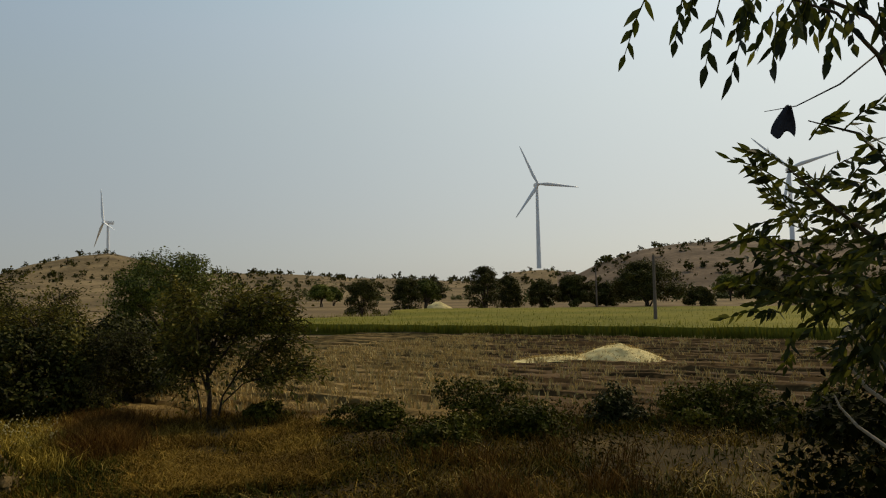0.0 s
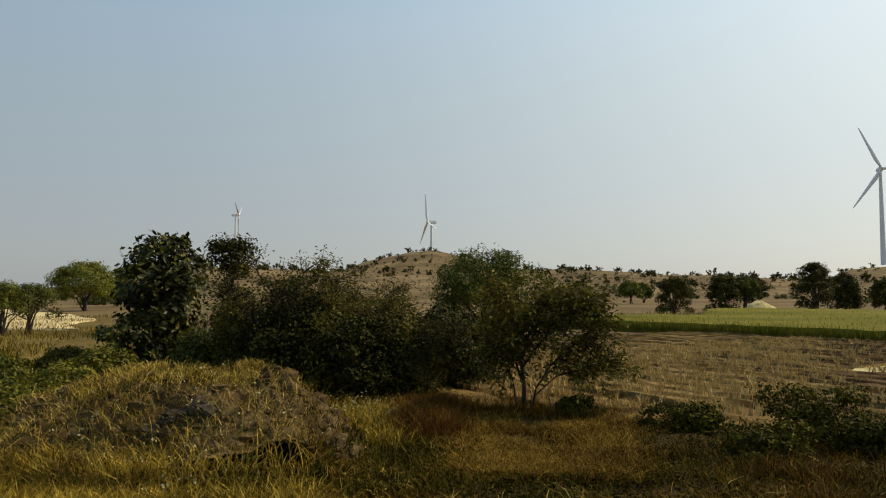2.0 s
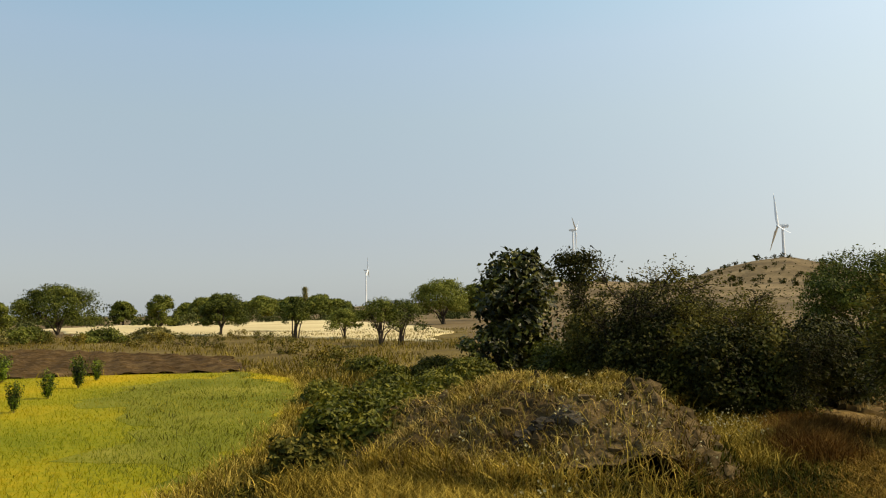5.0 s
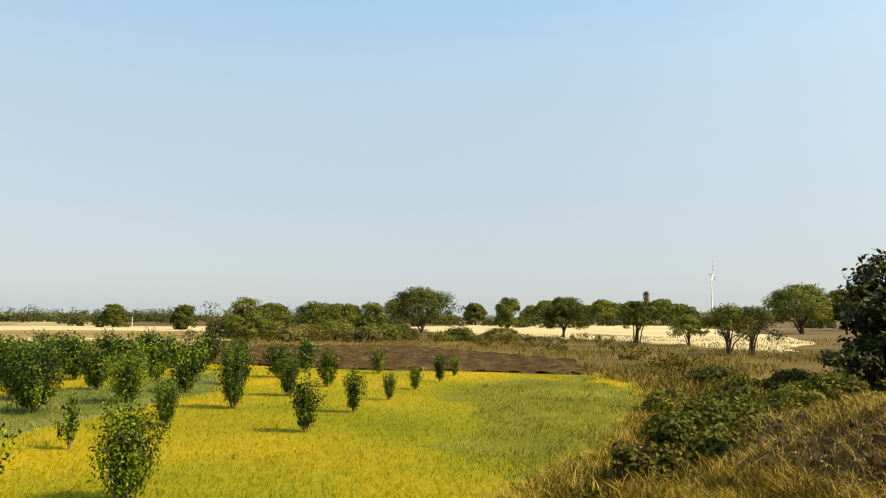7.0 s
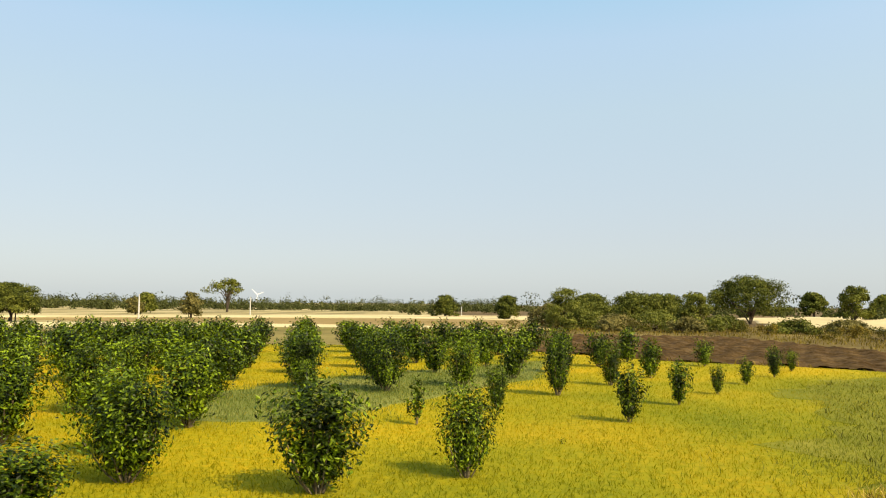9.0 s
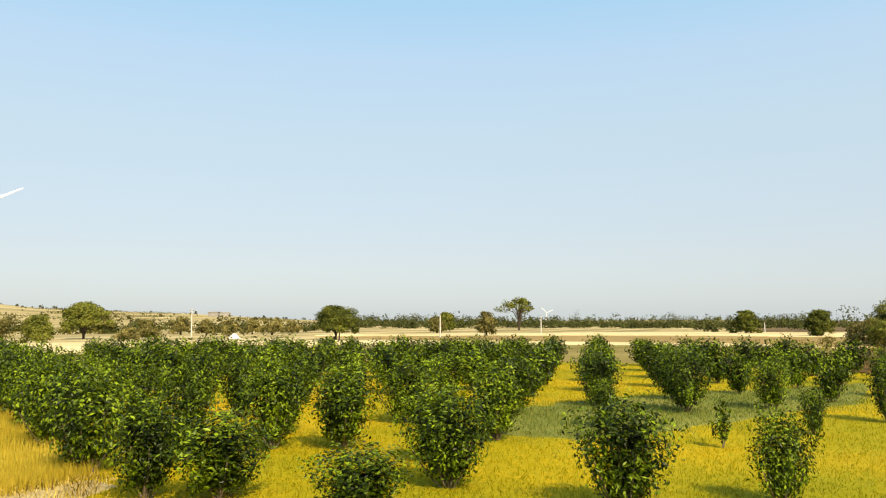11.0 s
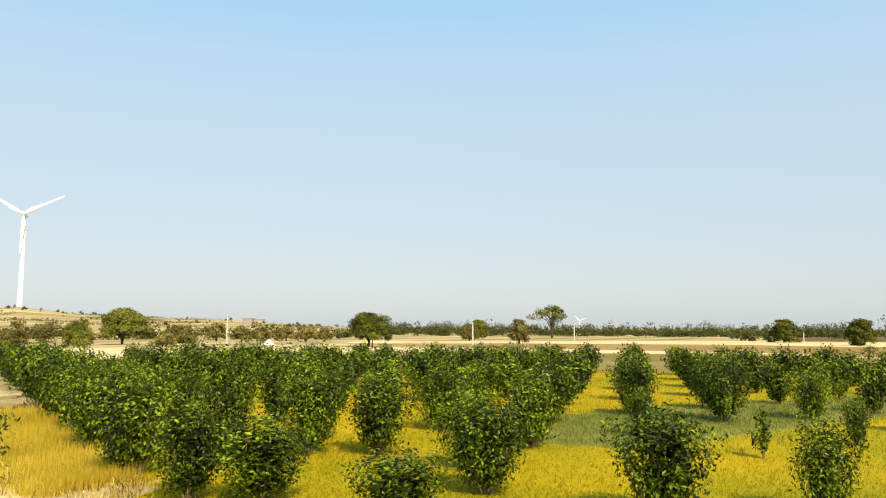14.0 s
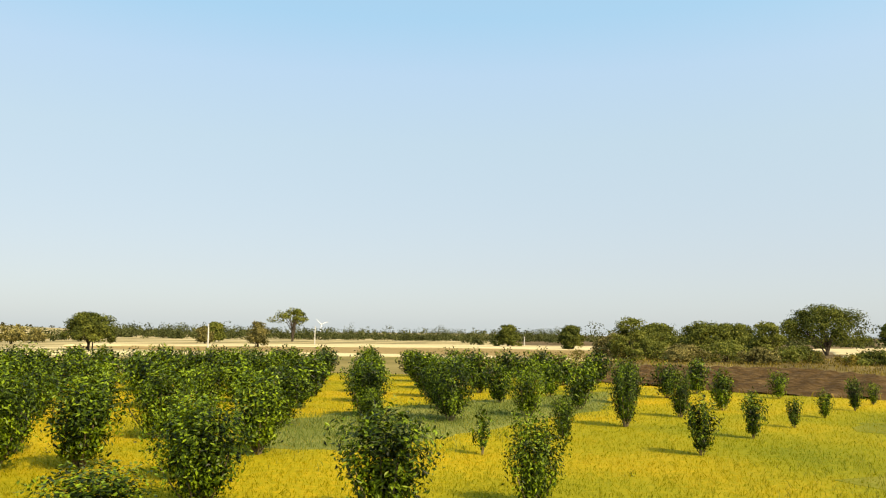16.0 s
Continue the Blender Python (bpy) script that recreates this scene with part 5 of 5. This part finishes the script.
def clod(seed, sx, sy, sz):
    bm = bmesh.new()
    bmesh.ops.create_icosphere(bm, subdivisions=3, radius=1)
    for v in bm.verts:
        p = v.co.copy()
        w = 1 + 0.45 * noise.noise(p * 1.5 + Vector((seed, 0, 0))) + 0.35 * noise.noise(p * 4 + Vector((0, seed, 0))) + 0.12 * noise.noise(p * 11)
        v.co = Vector((p.x * sx, p.y * sy, p.z * sz)) * w
    return bm_mesh("clod", bm, ROCK)


for q, (az, d, z, s) in enumerate(((40.2, 14.0, 1.1, 0.27), (38.9, 14.1, 1.0, 0.24), (39.2, 14.4, 1.0, 0.2), (38.3, 14.6, 0.8, 0.22), (42.0, 13.9, 1.0, 0.18), (43.6, 13.8, 0.8, 0.2), (37.4, 14.2, 0.45, 0.25), (45.1, 14.1, 0.75, 0.18), (40.0, 13.5, 0.6, 0.2), (41.4, 13.4, 0.55, 0.16))):
    tagged(new("rock", clod(q + 1.5, s * 1.5, s, s * 0.7)), "rough grey lump of spoil on the mound", "rock", "lumps on the mound").matrix_basis = Matrix.LocRotScale(spot(az, d, z - 0.06), Euler((0.2, 0.1, q)), None)

rng = np.random.default_rng(44)
bm = bmesh.new()
bmesh.ops.create_icosphere(bm, subdivisions=1, radius=1)
ball_v, ball_f = np.array([tuple(v.co) for v in bm.verts]), np.array([[v.index for v in f.verts] for f in bm.faces])
bm.free()
n = 900
lx, ly = rng.uniform(-0.95, 0.95, n), rng.uniform(-0.95, 0.95, n)
r0 = 0.035 + 0.15 * rng.uniform(0, 1, n) ** 3
at = np.array([(x * 3.9, y * 3.0, mound_z(x, y)) for x, y in zip(lx, ly)])
vv = at[:, None, :] + ball_v[None] * r0[:, None, None] * rng.uniform(0.6, 1.35, (n, len(ball_v), 1)) * rng.uniform(0.6, 1.3, (n, 1, 3))
ff = ball_f[None] + (np.arange(n) * len(ball_v))[:, None, None]
tagged(part("clod_litter", np_mesh("clod_litter", vv.reshape(-1, 3), ff.reshape(-1, 3), MOUND), mound, "small loose clods of earth"), kind="stuff")


def bank_height(pts):
    """Lift places that lie on the mound."""
    c = spot(41.6, 15.6, 0)
    a = radians(42)
    dx, dy = pts[:, 0] - c.x, pts[:, 1] - c.y
    x, y = (dx * math.cos(a) + dy * math.sin(a)) / 3.9, (-dx * math.sin(a) + dy * math.cos(a)) / 3.0
    out = pts.copy()
    out[:, 2] = -0.14
    near = np.flatnonzero(np.hypot(x, y) < 1.3)
    out[near, 2] = np.maximum(-0.14, [mound_z(x[q], y[q]) - 0.02 for q in near])
    return out


def bare_mound(pts, share):
    """Thin out what grows on the mound's cloddy face."""
    return pts[(pts[:, 2] < 0.3) | (rng.uniform(size=len(pts)) < share)]


def tufts(pts, count, spread):
    """Blades drawn together into tufts."""
    c = pts[rng.integers(0, len(pts), count)]
    near = c[rng.integers(0, count, len(pts))] + rng.normal(0, spread, pts.shape) * np.array([1, 1, 0])
    return np.where((rng.uniform(size=len(pts)) < 0.7)[:, None], near, pts)


def patchy(pts, scale, seed, level):
    w = np.array([noise.noise(Vector((x * scale, y * scale, seed))) for x, y in pts[:, :2]])
    return pts[w > level]


def zoned(pts, base, *boxes):
    """Keep a share of what grows on the bank; boxes: bearings, distances and the share between them, with soft edges."""
    az = np.degrees(np.arctan2(-pts[:, 0], pts[:, 1])) + rng.normal(0, 0.9, len(pts))
    d = np.hypot(pts[:, 0], pts[:, 1]) + rng.normal(0, 0.5, len(pts))
    share = np.full(len(pts), float(base))
    for a0, a1, d0, d1, k in boxes:
        share[(az > a0) & (az < a1) & (d > d0) & (d < d1)] = k
    return pts[rng.uniform(size=len(pts)) < share]


HUMMOCK, BARE, STRIP = (9.0, 21.5, 13.2, 19.6), (-28, -13.5, 12.2, 16.8), (-4, 11, 19.4, 21.5)
SHADE = (22, 26.5, 16.5, 21.5)
BROWN_GRASS = material("brown_grass", [(0.024, 0.013, 0.0014), (0.075, 0.042, 0.0048), (0.18, 0.108, 0.016)], 0.5, 8, bump=0, leafy=0.06, island=0.5)
PALE_GRASS = material("pale_dry_grass", [(0.0742, 0.04964, 0.006959), (0.2479, 0.1769, 0.02976), (0.5743, 0.4302, 0.1056)], 0.8, 8, bump=0, leafy=0.1, island=0.5)
GOLD_GRASS = material("golden_dry_grass", [(0.048, 0.0256, 0.0032), (0.128, 0.0736, 0.0104), (0.288, 0.18, 0.0336)], 0.5, 8, bump=0, leafy=0.06, island=0.5)
brown = np.concatenate([zoned(patchy(wedge(rng, -45, 33, 8.5, 21, 40000), 0.45, 2, -0.2), 0.8, (*HUMMOCK, 0.25), (*BARE, 0.08), (*STRIP, 0.05)), wedge(rng, 10, 27, 19.2, 23, 6000)])
tagged(new("brown_grass", blade_mesh("brown_grass", rng, bank_height(tufts(brown, 1300, 0.16)), 0.32, 0.016, BROWN_GRASS, 1.3)), "tangled dark brown dry grass on the bank", "grass", kind="stuff")
rust = np.concatenate([wedge(rng, 22.3, 26, 16.5, 21, 9000), patchy(wedge(rng, -14, 6, 11, 15, 5000), 0.8, 63, 0.12)])
tagged(new("rust_grass", blade_mesh("rust_grass", rng, bank_height(tufts(rust, 260, 0.3)), 0.55, 0.014, material("rust_brown_grass", [(0.03, 0.013, 0.002), (0.08625, 0.0391, 0.0069), (0.225, 0.1125, 0.024)], 0.5, 8, bump=0, leafy=0.05, island=0.4), 0.9)), "tall rust brown dead grass in dense clumps", "grass", kind="stuff")
pale = np.concatenate([patchy(wedge(rng, 32, 62, 9, 19.5, 22000), 0.6, 6, -0.15), patchy(wedge(rng, 33, 64, 19, 60, 12000), 0.25, 3, -0.05)])
tagged(new("pale_grass", blade_mesh("pale_grass", rng, bare_mound(bank_height(tufts(pale, 900, 0.13)), 0.30), 0.27, 0.015, PALE_GRASS, 1.2)), "tangled pale dry grass round the mound", "grass", kind="stuff")
gold = np.concatenate([patchy(wedge(rng, 8.5, 22, 13, 19.8, 26000), 0.5, 71, -0.12), patchy(wedge(rng, -34, 8, 10, 17, 9000), 0.5, 51, 0.1), patchy(wedge(rng, 22, 33, 10, 15, 6000), 0.5, 52, 0.12)])
tagged(new("golden_grass", blade_mesh("golden_grass", rng, bank_height(tufts(gold, 800, 0.25)), 0.27, 0.016, GOLD_GRASS, 1.9)), "flattened golden dry grass in patches on the bank", "grass", kind="stuff")
cap = bank_height(wedge(rng, 36, 48, 14.8, 18.5, 14000))
cap = cap[cap[:, 2] > 0.8]
tagged(new("mound_grass", blade_mesh("mound_grass", rng, tufts(cap, 160, 0.12) if len(cap) else cap, 0.22, 0.014, PALE_GRASS, 1.2)), "short dry grass along the crest of the mound", "grass", kind="stuff")
brush = bank_height(np.concatenate([wedge(rng, 33, 54, 11.5, 18.5, 9000), wedge(rng, 44, 53, 12.5, 17, 6000), patchy(wedge(rng, -40, 36, 9, 18, 6000), 0.6, 31, 0.1)]))
brush = bare_mound(brush, 0.5)
brush[:, 2] += rng.uniform(0.02, 0.12, len(brush))
DEAD = material("dead_stems", [(0.125, 0.0825, 0.01937), (0.275, 0.1875, 0.0475), (0.5, 0.3562, 0.1063)], 2, 12, bump=0, island=0.4)
tagged(new("dead_brush", blade_mesh("dead_brush", rng, brush, 0.20, 0.014, DEAD, 2.6)), "fallen dead stems over the bank", "brush", kind="stuff")
edge = []
for line, n in (([(-8, 3.9), (-12.2, 5.0), (-14.9, 7.9), (-19.5, 11.6), (-25.2, 15.8), (-31, 18.9), (-36.6, 19.5)], 9000), ([(-3.6, -1.5), (-6, -7), (-7.6, -10.5), (-8.5, -12), (-10.1, -12.9), (-8.4, -14.2), (-8.8, -15.6), (-12, -22), (-15.7, -28.7)], 1300)):
    p = np.array(line)
    k = rng.integers(0, len(p) - 1, n)
    t = rng.uniform(0, 1, (n, 1))
    edge.append(np.concatenate([p[k] * (1 - t) + p[k + 1] * t + rng.normal(0, 0.28, (n, 2)), np.full((n, 1), -0.06)], 1))
tagged(new("edge_grass", blade_mesh("edge_grass", rng, np.concatenate(edge), 0.3, 0.02, PALE_GRASS, 1.0)), "pale dry grass along the edge of the golden field", "grass", kind="stuff")
cover = np.concatenate([wedge(rng, -48, 64, 8, 20, 60000), wedge(rng, 20, 50, 19, 34, 9000)])
cover = bare_mound(bank_height(zoned(cover, 0.9, (*HUMMOCK, 0.12), (*BARE, 0.18), (*STRIP, 0.05))), 0.12)
cover[:, 2] += rng.uniform(0.0, 0.14, len(cover))
# one weed cover in two tones: backlit bank painted darker, sunlit side lighter
SHADED_COVER = material("shaded_weed_cover", [(0.012, 0.0098, 0.001), (0.034, 0.026, 0.0027), (0.085, 0.06, 0.0075)], 0.6, 5, bump=0, leafy=0.06, island=0.45)
SUNLIT_COVER = material("sunlit_weed_cover", [(0.04462, 0.03613, 0.005313), (0.1222, 0.09563, 0.01488), (0.2656, 0.2019, 0.04038)], 0.6, 5, bump=0, leafy=0.06, island=0.45)
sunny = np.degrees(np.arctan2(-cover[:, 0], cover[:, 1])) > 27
for nm, ok, mt, lab in (("low_weeds", ~sunny, SHADED_COVER, "low brownish weeds covering the bank, coloured darker as if shaded"), ("dry_weeds", sunny, SUNLIT_COVER, "low straw-coloured weeds round the mound, coloured lighter as if sunlit")):
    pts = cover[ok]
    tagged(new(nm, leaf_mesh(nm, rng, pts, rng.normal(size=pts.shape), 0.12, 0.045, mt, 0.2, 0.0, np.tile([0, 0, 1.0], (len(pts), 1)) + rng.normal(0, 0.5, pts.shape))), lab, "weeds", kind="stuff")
wet = np.concatenate([patchy(wedge(rng, -45, 66, 8.5, 21, 40000), 0.42, 12, -0.02), wedge(rng, 22, 33, 12, 16.5, 5000), wedge(rng, 36, 60, 9.5, 12.5, 5000), patchy(wedge(rng, 44, 66, 12, 30, 9000), 0.4, 14, -0.1)])
wet = zoned(wet, 0.95, (*HUMMOCK, 0.08), (*BARE, 0.12), (*STRIP, 0.1), (*SHADE, 0.1))
tagged(new("green_grass", blade_mesh("green_grass", rng, bare_mound(bank_height(tufts(wet, 1400, 0.2)), 0.06), 0.24, 0.02, WEED, 1.2)), "rank green weeds and grass on the bank", "grass", kind="stuff")
TALL_WEED = material("tall_dry_weeds", [(0.05418, 0.03612, 0.004515), (0.2042, 0.1398, 0.01935), (0.5451, 0.3844, 0.06988)], 0.5, 8, bump=0, leafy=0.08, island=0.5)
high = np.concatenate([tufts(wedge(rng, 26, 35, 15.5, 21, 6000), 150, 0.25), tufts(wedge(rng, 33, 56, 10.5, 14.0, 12000), 300, 0.2), tufts(wedge(rng, 49, 61, 11.5, 14.5, 4000), 110, 0.22)])
tagged(new("tall_weeds", blade_mesh("tall_weeds", rng, bare_mound(bank_height(high), 0.03), 0.5, 0.017, TALL_WEED, 1.2)), "tall yellowing weeds in clumps on the bank", "weeds", kind="stuff")
fl = bank_height(np.concatenate([patchy(wedge(rng, 30, 50, 11, 15, 420), 0.7, 17, 0.05), wedge(rng, 26.5, 35, 17, 21, 260)]))
fl[:, 2] += rng.uniform(0.3, 0.6, len(fl))
tagged(new("white_flowers", leaf_mesh("white_flowers", rng, fl, rng.normal(size=fl.shape), 0.05, 0.044, FLOWER)), "tiny white weed flowers scattered on the bank", "flowers", kind="stuff")
rim = np.concatenate([patchy(wedge(rng, 40, 100, 30, 130, 40000), 0.12, 23, -0.15)])
rim = rim[~inside(GOLD, rim[:, 0], rim[:, 1]) & ~inside(DARK, rim[:, 0], rim[:, 1])]
tagged(new("margin_grass", blade_mesh("margin_grass", rng, rim, 0.38, 0.05, DRY_GRASS, 1.0)), "dry grass along the field margins", "grass", kind="stuff")


# ---------------------------------------------------------------- overhanging tree beside the camera
def view(x, y, d):
    """A place d metres off, by its offset from the first heading's picture plane."""
    az = -math.degrees(math.atan((x - 784) / 1360))
    el = math.atan((510 - y) / 1360 * math.cos(radians(az)))
    return spot(az, d, 3 + d * math.tan(el))


rng = np.random.default_rng(77)
neem = thing("neem_tree", view(1700, 1000, 4.6) * 1.0, "neem tree with drooping leaflets overhanging the bank", "tree")
root = neem.matrix_basis.translation.copy()
root.z = -0.1
neem.matrix_basis = Matrix.Translation(root)
trunk_paths = [[(Vector((0, 0, 0)), 0.12), (view(1690, 700, 4.5) - root, 0.10), (view(1680, 300, 4.2) - root, 0.085), (view(1640, -150, 3.8) - root, 0.06)]]
limbs = [
    [(1680, 560, 4.3, 0.04), (1600, 470, 3.8, 0.024), (1500, 390, 3.5, 0.014), (1400, 300, 3.4, 0.006)],
    [(1680, 620, 4.3, 0.035), (1570, 540, 3.7, 0.02), (1450, 480, 3.5, 0.011), (1350, 420, 3.4, 0.005)],
    [(1670, 260, 4.2, 0.03), (1590, 120, 3.6, 0.018), (1500, 20, 3.4, 0.01), (1330, -40, 3.2, 0.005)],
    [(1660, 300, 4.2, 0.02), (1568, 98, 3.6, 0.008), (1500, 150, 3.4, 0.006), (1420, 188, 3.3, 0.004), (1362, 197, 3.3, 0.002)],
    [(1650, 150, 4.0, 0.03), (1560, 30, 3.5, 0.016), (1430, -30, 3.3, 0.009), (1180, -60, 3.1, 0.004)],
    [(1690, 420, 4.3, 0.03), (1600, 330, 3.8, 0.018), (1530, 240, 3.6, 0.01), (1440, 215, 3.5, 0.004)],
]
trunk_paths += [[(view(x, y, d) - root, r * 0.6) for x, y, d, r in path] for path in limbs]
v, f = tubes(trunk_paths, 7)
part("trunk", np_mesh("trunk", v, f, BARK, True), neem)


def spray(x, y, d, dx, dy, count, size):
    """A leaf stalk with leaflets in two rows, one part."""
    a, b = view(x, y, d) - root, view(x + dx, y + dy, d + rng.uniform(-0.15, 0.15)) - root
    way = (b - a).normalized()
    v, f = tubes([[(a, 0.0032), (a.lerp(b, 0.5) + Vector((0, 0, 0.02)), 0.0026), (b, 0.0015)]], 4)
    vs, fs = [v], [f]
    base = len(v)
    for q in range(count):
        t = (q + 1) / (count + 0.3)
        p = a.lerp(b, t) + Vector((0, 0, 0.02 * math.sin(math.pi * t)))
        s = 1 if q % 2 else -1
        w = (way * 0.6 + Vector((0.45 * s * way.z + rng.normal(0, 0.15), rng.normal(0, 0.35), -0.35 - 0.3 * s * way.x + rng.normal(0, 0.12)))).normalized()
        if q == count - 1:
            w = way
        side = w.cross(Vector((rng.normal(0, 0.6), -1, rng.normal(0, 0.6)))).normalized()
        nor = side.cross(w)
        ln, wd = size * 0.064 * rng.uniform(0.7, 1.25), size * 0.021 * rng.uniform(0.8, 1.25)
        bend = nor * ln * rng.uniform(-0.18, 0.18)
        for u, k in ((0.0, 0.12), (0.3, 1.0), (0.62, 0.78), (1.0, 0.05)):
            c = p + w * ln * u + bend * u * u
            vs.append(np.array([tuple(c - side * wd * k / 2), tuple(c + side * wd * k / 2)]))
        fs.append(np.array([[base + 2 * k, base + 2 * k + 1, base + 2 * k + 3, base + 2 * k + 2] for k in range(3)]))
        base += 8
    me = np_mesh("leaf_spray", np.concatenate(vs), np.concatenate(fs), WEED)
    me.materials.append(NEEM)
    me.polygons.foreach_set("material_index", np.array([0] * len(f) + [1] * (len(me.polygons) - len(f)), np.int32))
    part("leaf_spray", me, neem)


for _ in range(22):
    spray(rng.uniform(1330, 1620), rng.uniform(-80, 20), rng.uniform(3.1, 3.7), rng.uniform(-60, 30), rng.uniform(45, 95), 7, 1.25)
for x, y, dx, dy in ((1165, -30, -50, 125), (1228, -25, -20, 95), (1292, -10, -32, 128), (1345, 20, -40, 115), (1255, -40, -20, 60), (1395, 20, -15, 105), (1440, 20, -45, 60), (1500, 30, -20, 80)):
    spray(x, y, 3.15, dx, dy, 6, 1.35)
for _ in range(66):
    x = rng.uniform(1370, 1640)
    y = rng.uniform(max(300, 300 + 0.9 * (1450 - x)), 570)
    spray(x, y, rng.uniform(3.3, 4.0), rng.uniform(-110, -10), rng.uniform(-70, 50), 11, 1)
for _ in range(46):
    spray(rng.uniform(1480, 1680), rng.uniform(420, 660), rng.uniform(4.0, 4.6), rng.uniform(-70, 30), rng.uniform(-30, 60), 11, 1.2)
for _ in range(30):
    spray(rng.uniform(1470, 1650), rng.uniform(330, 640), rng.uniform(3.6, 4.4), rng.uniform(-90, 20), rng.uniform(-40, 70), 11, 1)
for _ in range(16):
    spray(rng.uniform(1460, 1640), rng.uniform(480, 620), rng.uniform(3.5, 4.2), rng.uniform(-70, 20), rng.uniform(0, 70), 9, 1.1)
for x, y, dx, dy in ((1400, 330, -105, -50), (1420, 380, -130, 45), (1390, 290, -60, -20), (1380, 420, -95, 20), (1450, 330, 70, -50), (1500, 235, 75, -50), (1440, 250, 50, -45), (1500, 330, 60, -50), (1395, 590, -15, 60), (1380, 470, -80, -10)):
    spray(x, y, 3.4, dx, dy, 11, 1)
bm = bmesh.new()
bmesh.ops.create_grid(bm, x_segments=8, y_segments=8, size=0.06)
for v in bm.verts:
    drop = (0.06 - v.co.y) / 0.12
    v.co = (v.co.x * (0.15 + 1.0 * drop - 0.35 * drop ** 4) - 0.02 * drop, 0.008 * math.sin(v.co.x * 60), v.co.y + 0.02 * math.sin(v.co.x * 55) * drop)
bmesh.ops.solidify(bm, geom=bm.faces[:], thickness=0.002)
tagged(new("rag", bm_mesh("rag", bm, RAG, True)), "dark torn rag caught on a thin branch", "rag").matrix_basis = Matrix.LocRotScale(view(1404, 213, 3.3), Euler((0, 0.1, 0.1)), None)

# leaf colour carries the shade of this corner
plant("roadside_bush", -34.8, 5.6, tree_meshes(390, 2.75, 2.3, 0.075, SHADE_LEAF, 240, 90, 0.04, "ball", 0.05, stems_n=6), "leafy bush under the neem tree, its shade put into the leaf colour", "shrub")
twigs = thing("bare_twigs", view(1568, 860, 4.6), "pale bare twigs standing out of the roadside bush", "twigs")
troot = twigs.matrix_basis.translation.copy()
for path in ([(1660, 900), (1560, 800), (1500, 755), (1470, 720), (1462, 700)], [(1640, 780), (1520, 690), (1490, 650), (1440, 620), (1425, 618)], [(1620, 720), (1560, 690), (1530, 620), (1500, 580), (1450, 535)], [(1600, 700), (1570, 640), (1550, 590), (1545, 560)]):
    v, f = tubes([[(view(x, y, 4.3) - troot, 0.012 - 0.0022 * q) for q, (x, y) in enumerate(path)]], 6)
    part("twig", np_mesh("twig", v, f, PALE_TWIG, True), twigs)
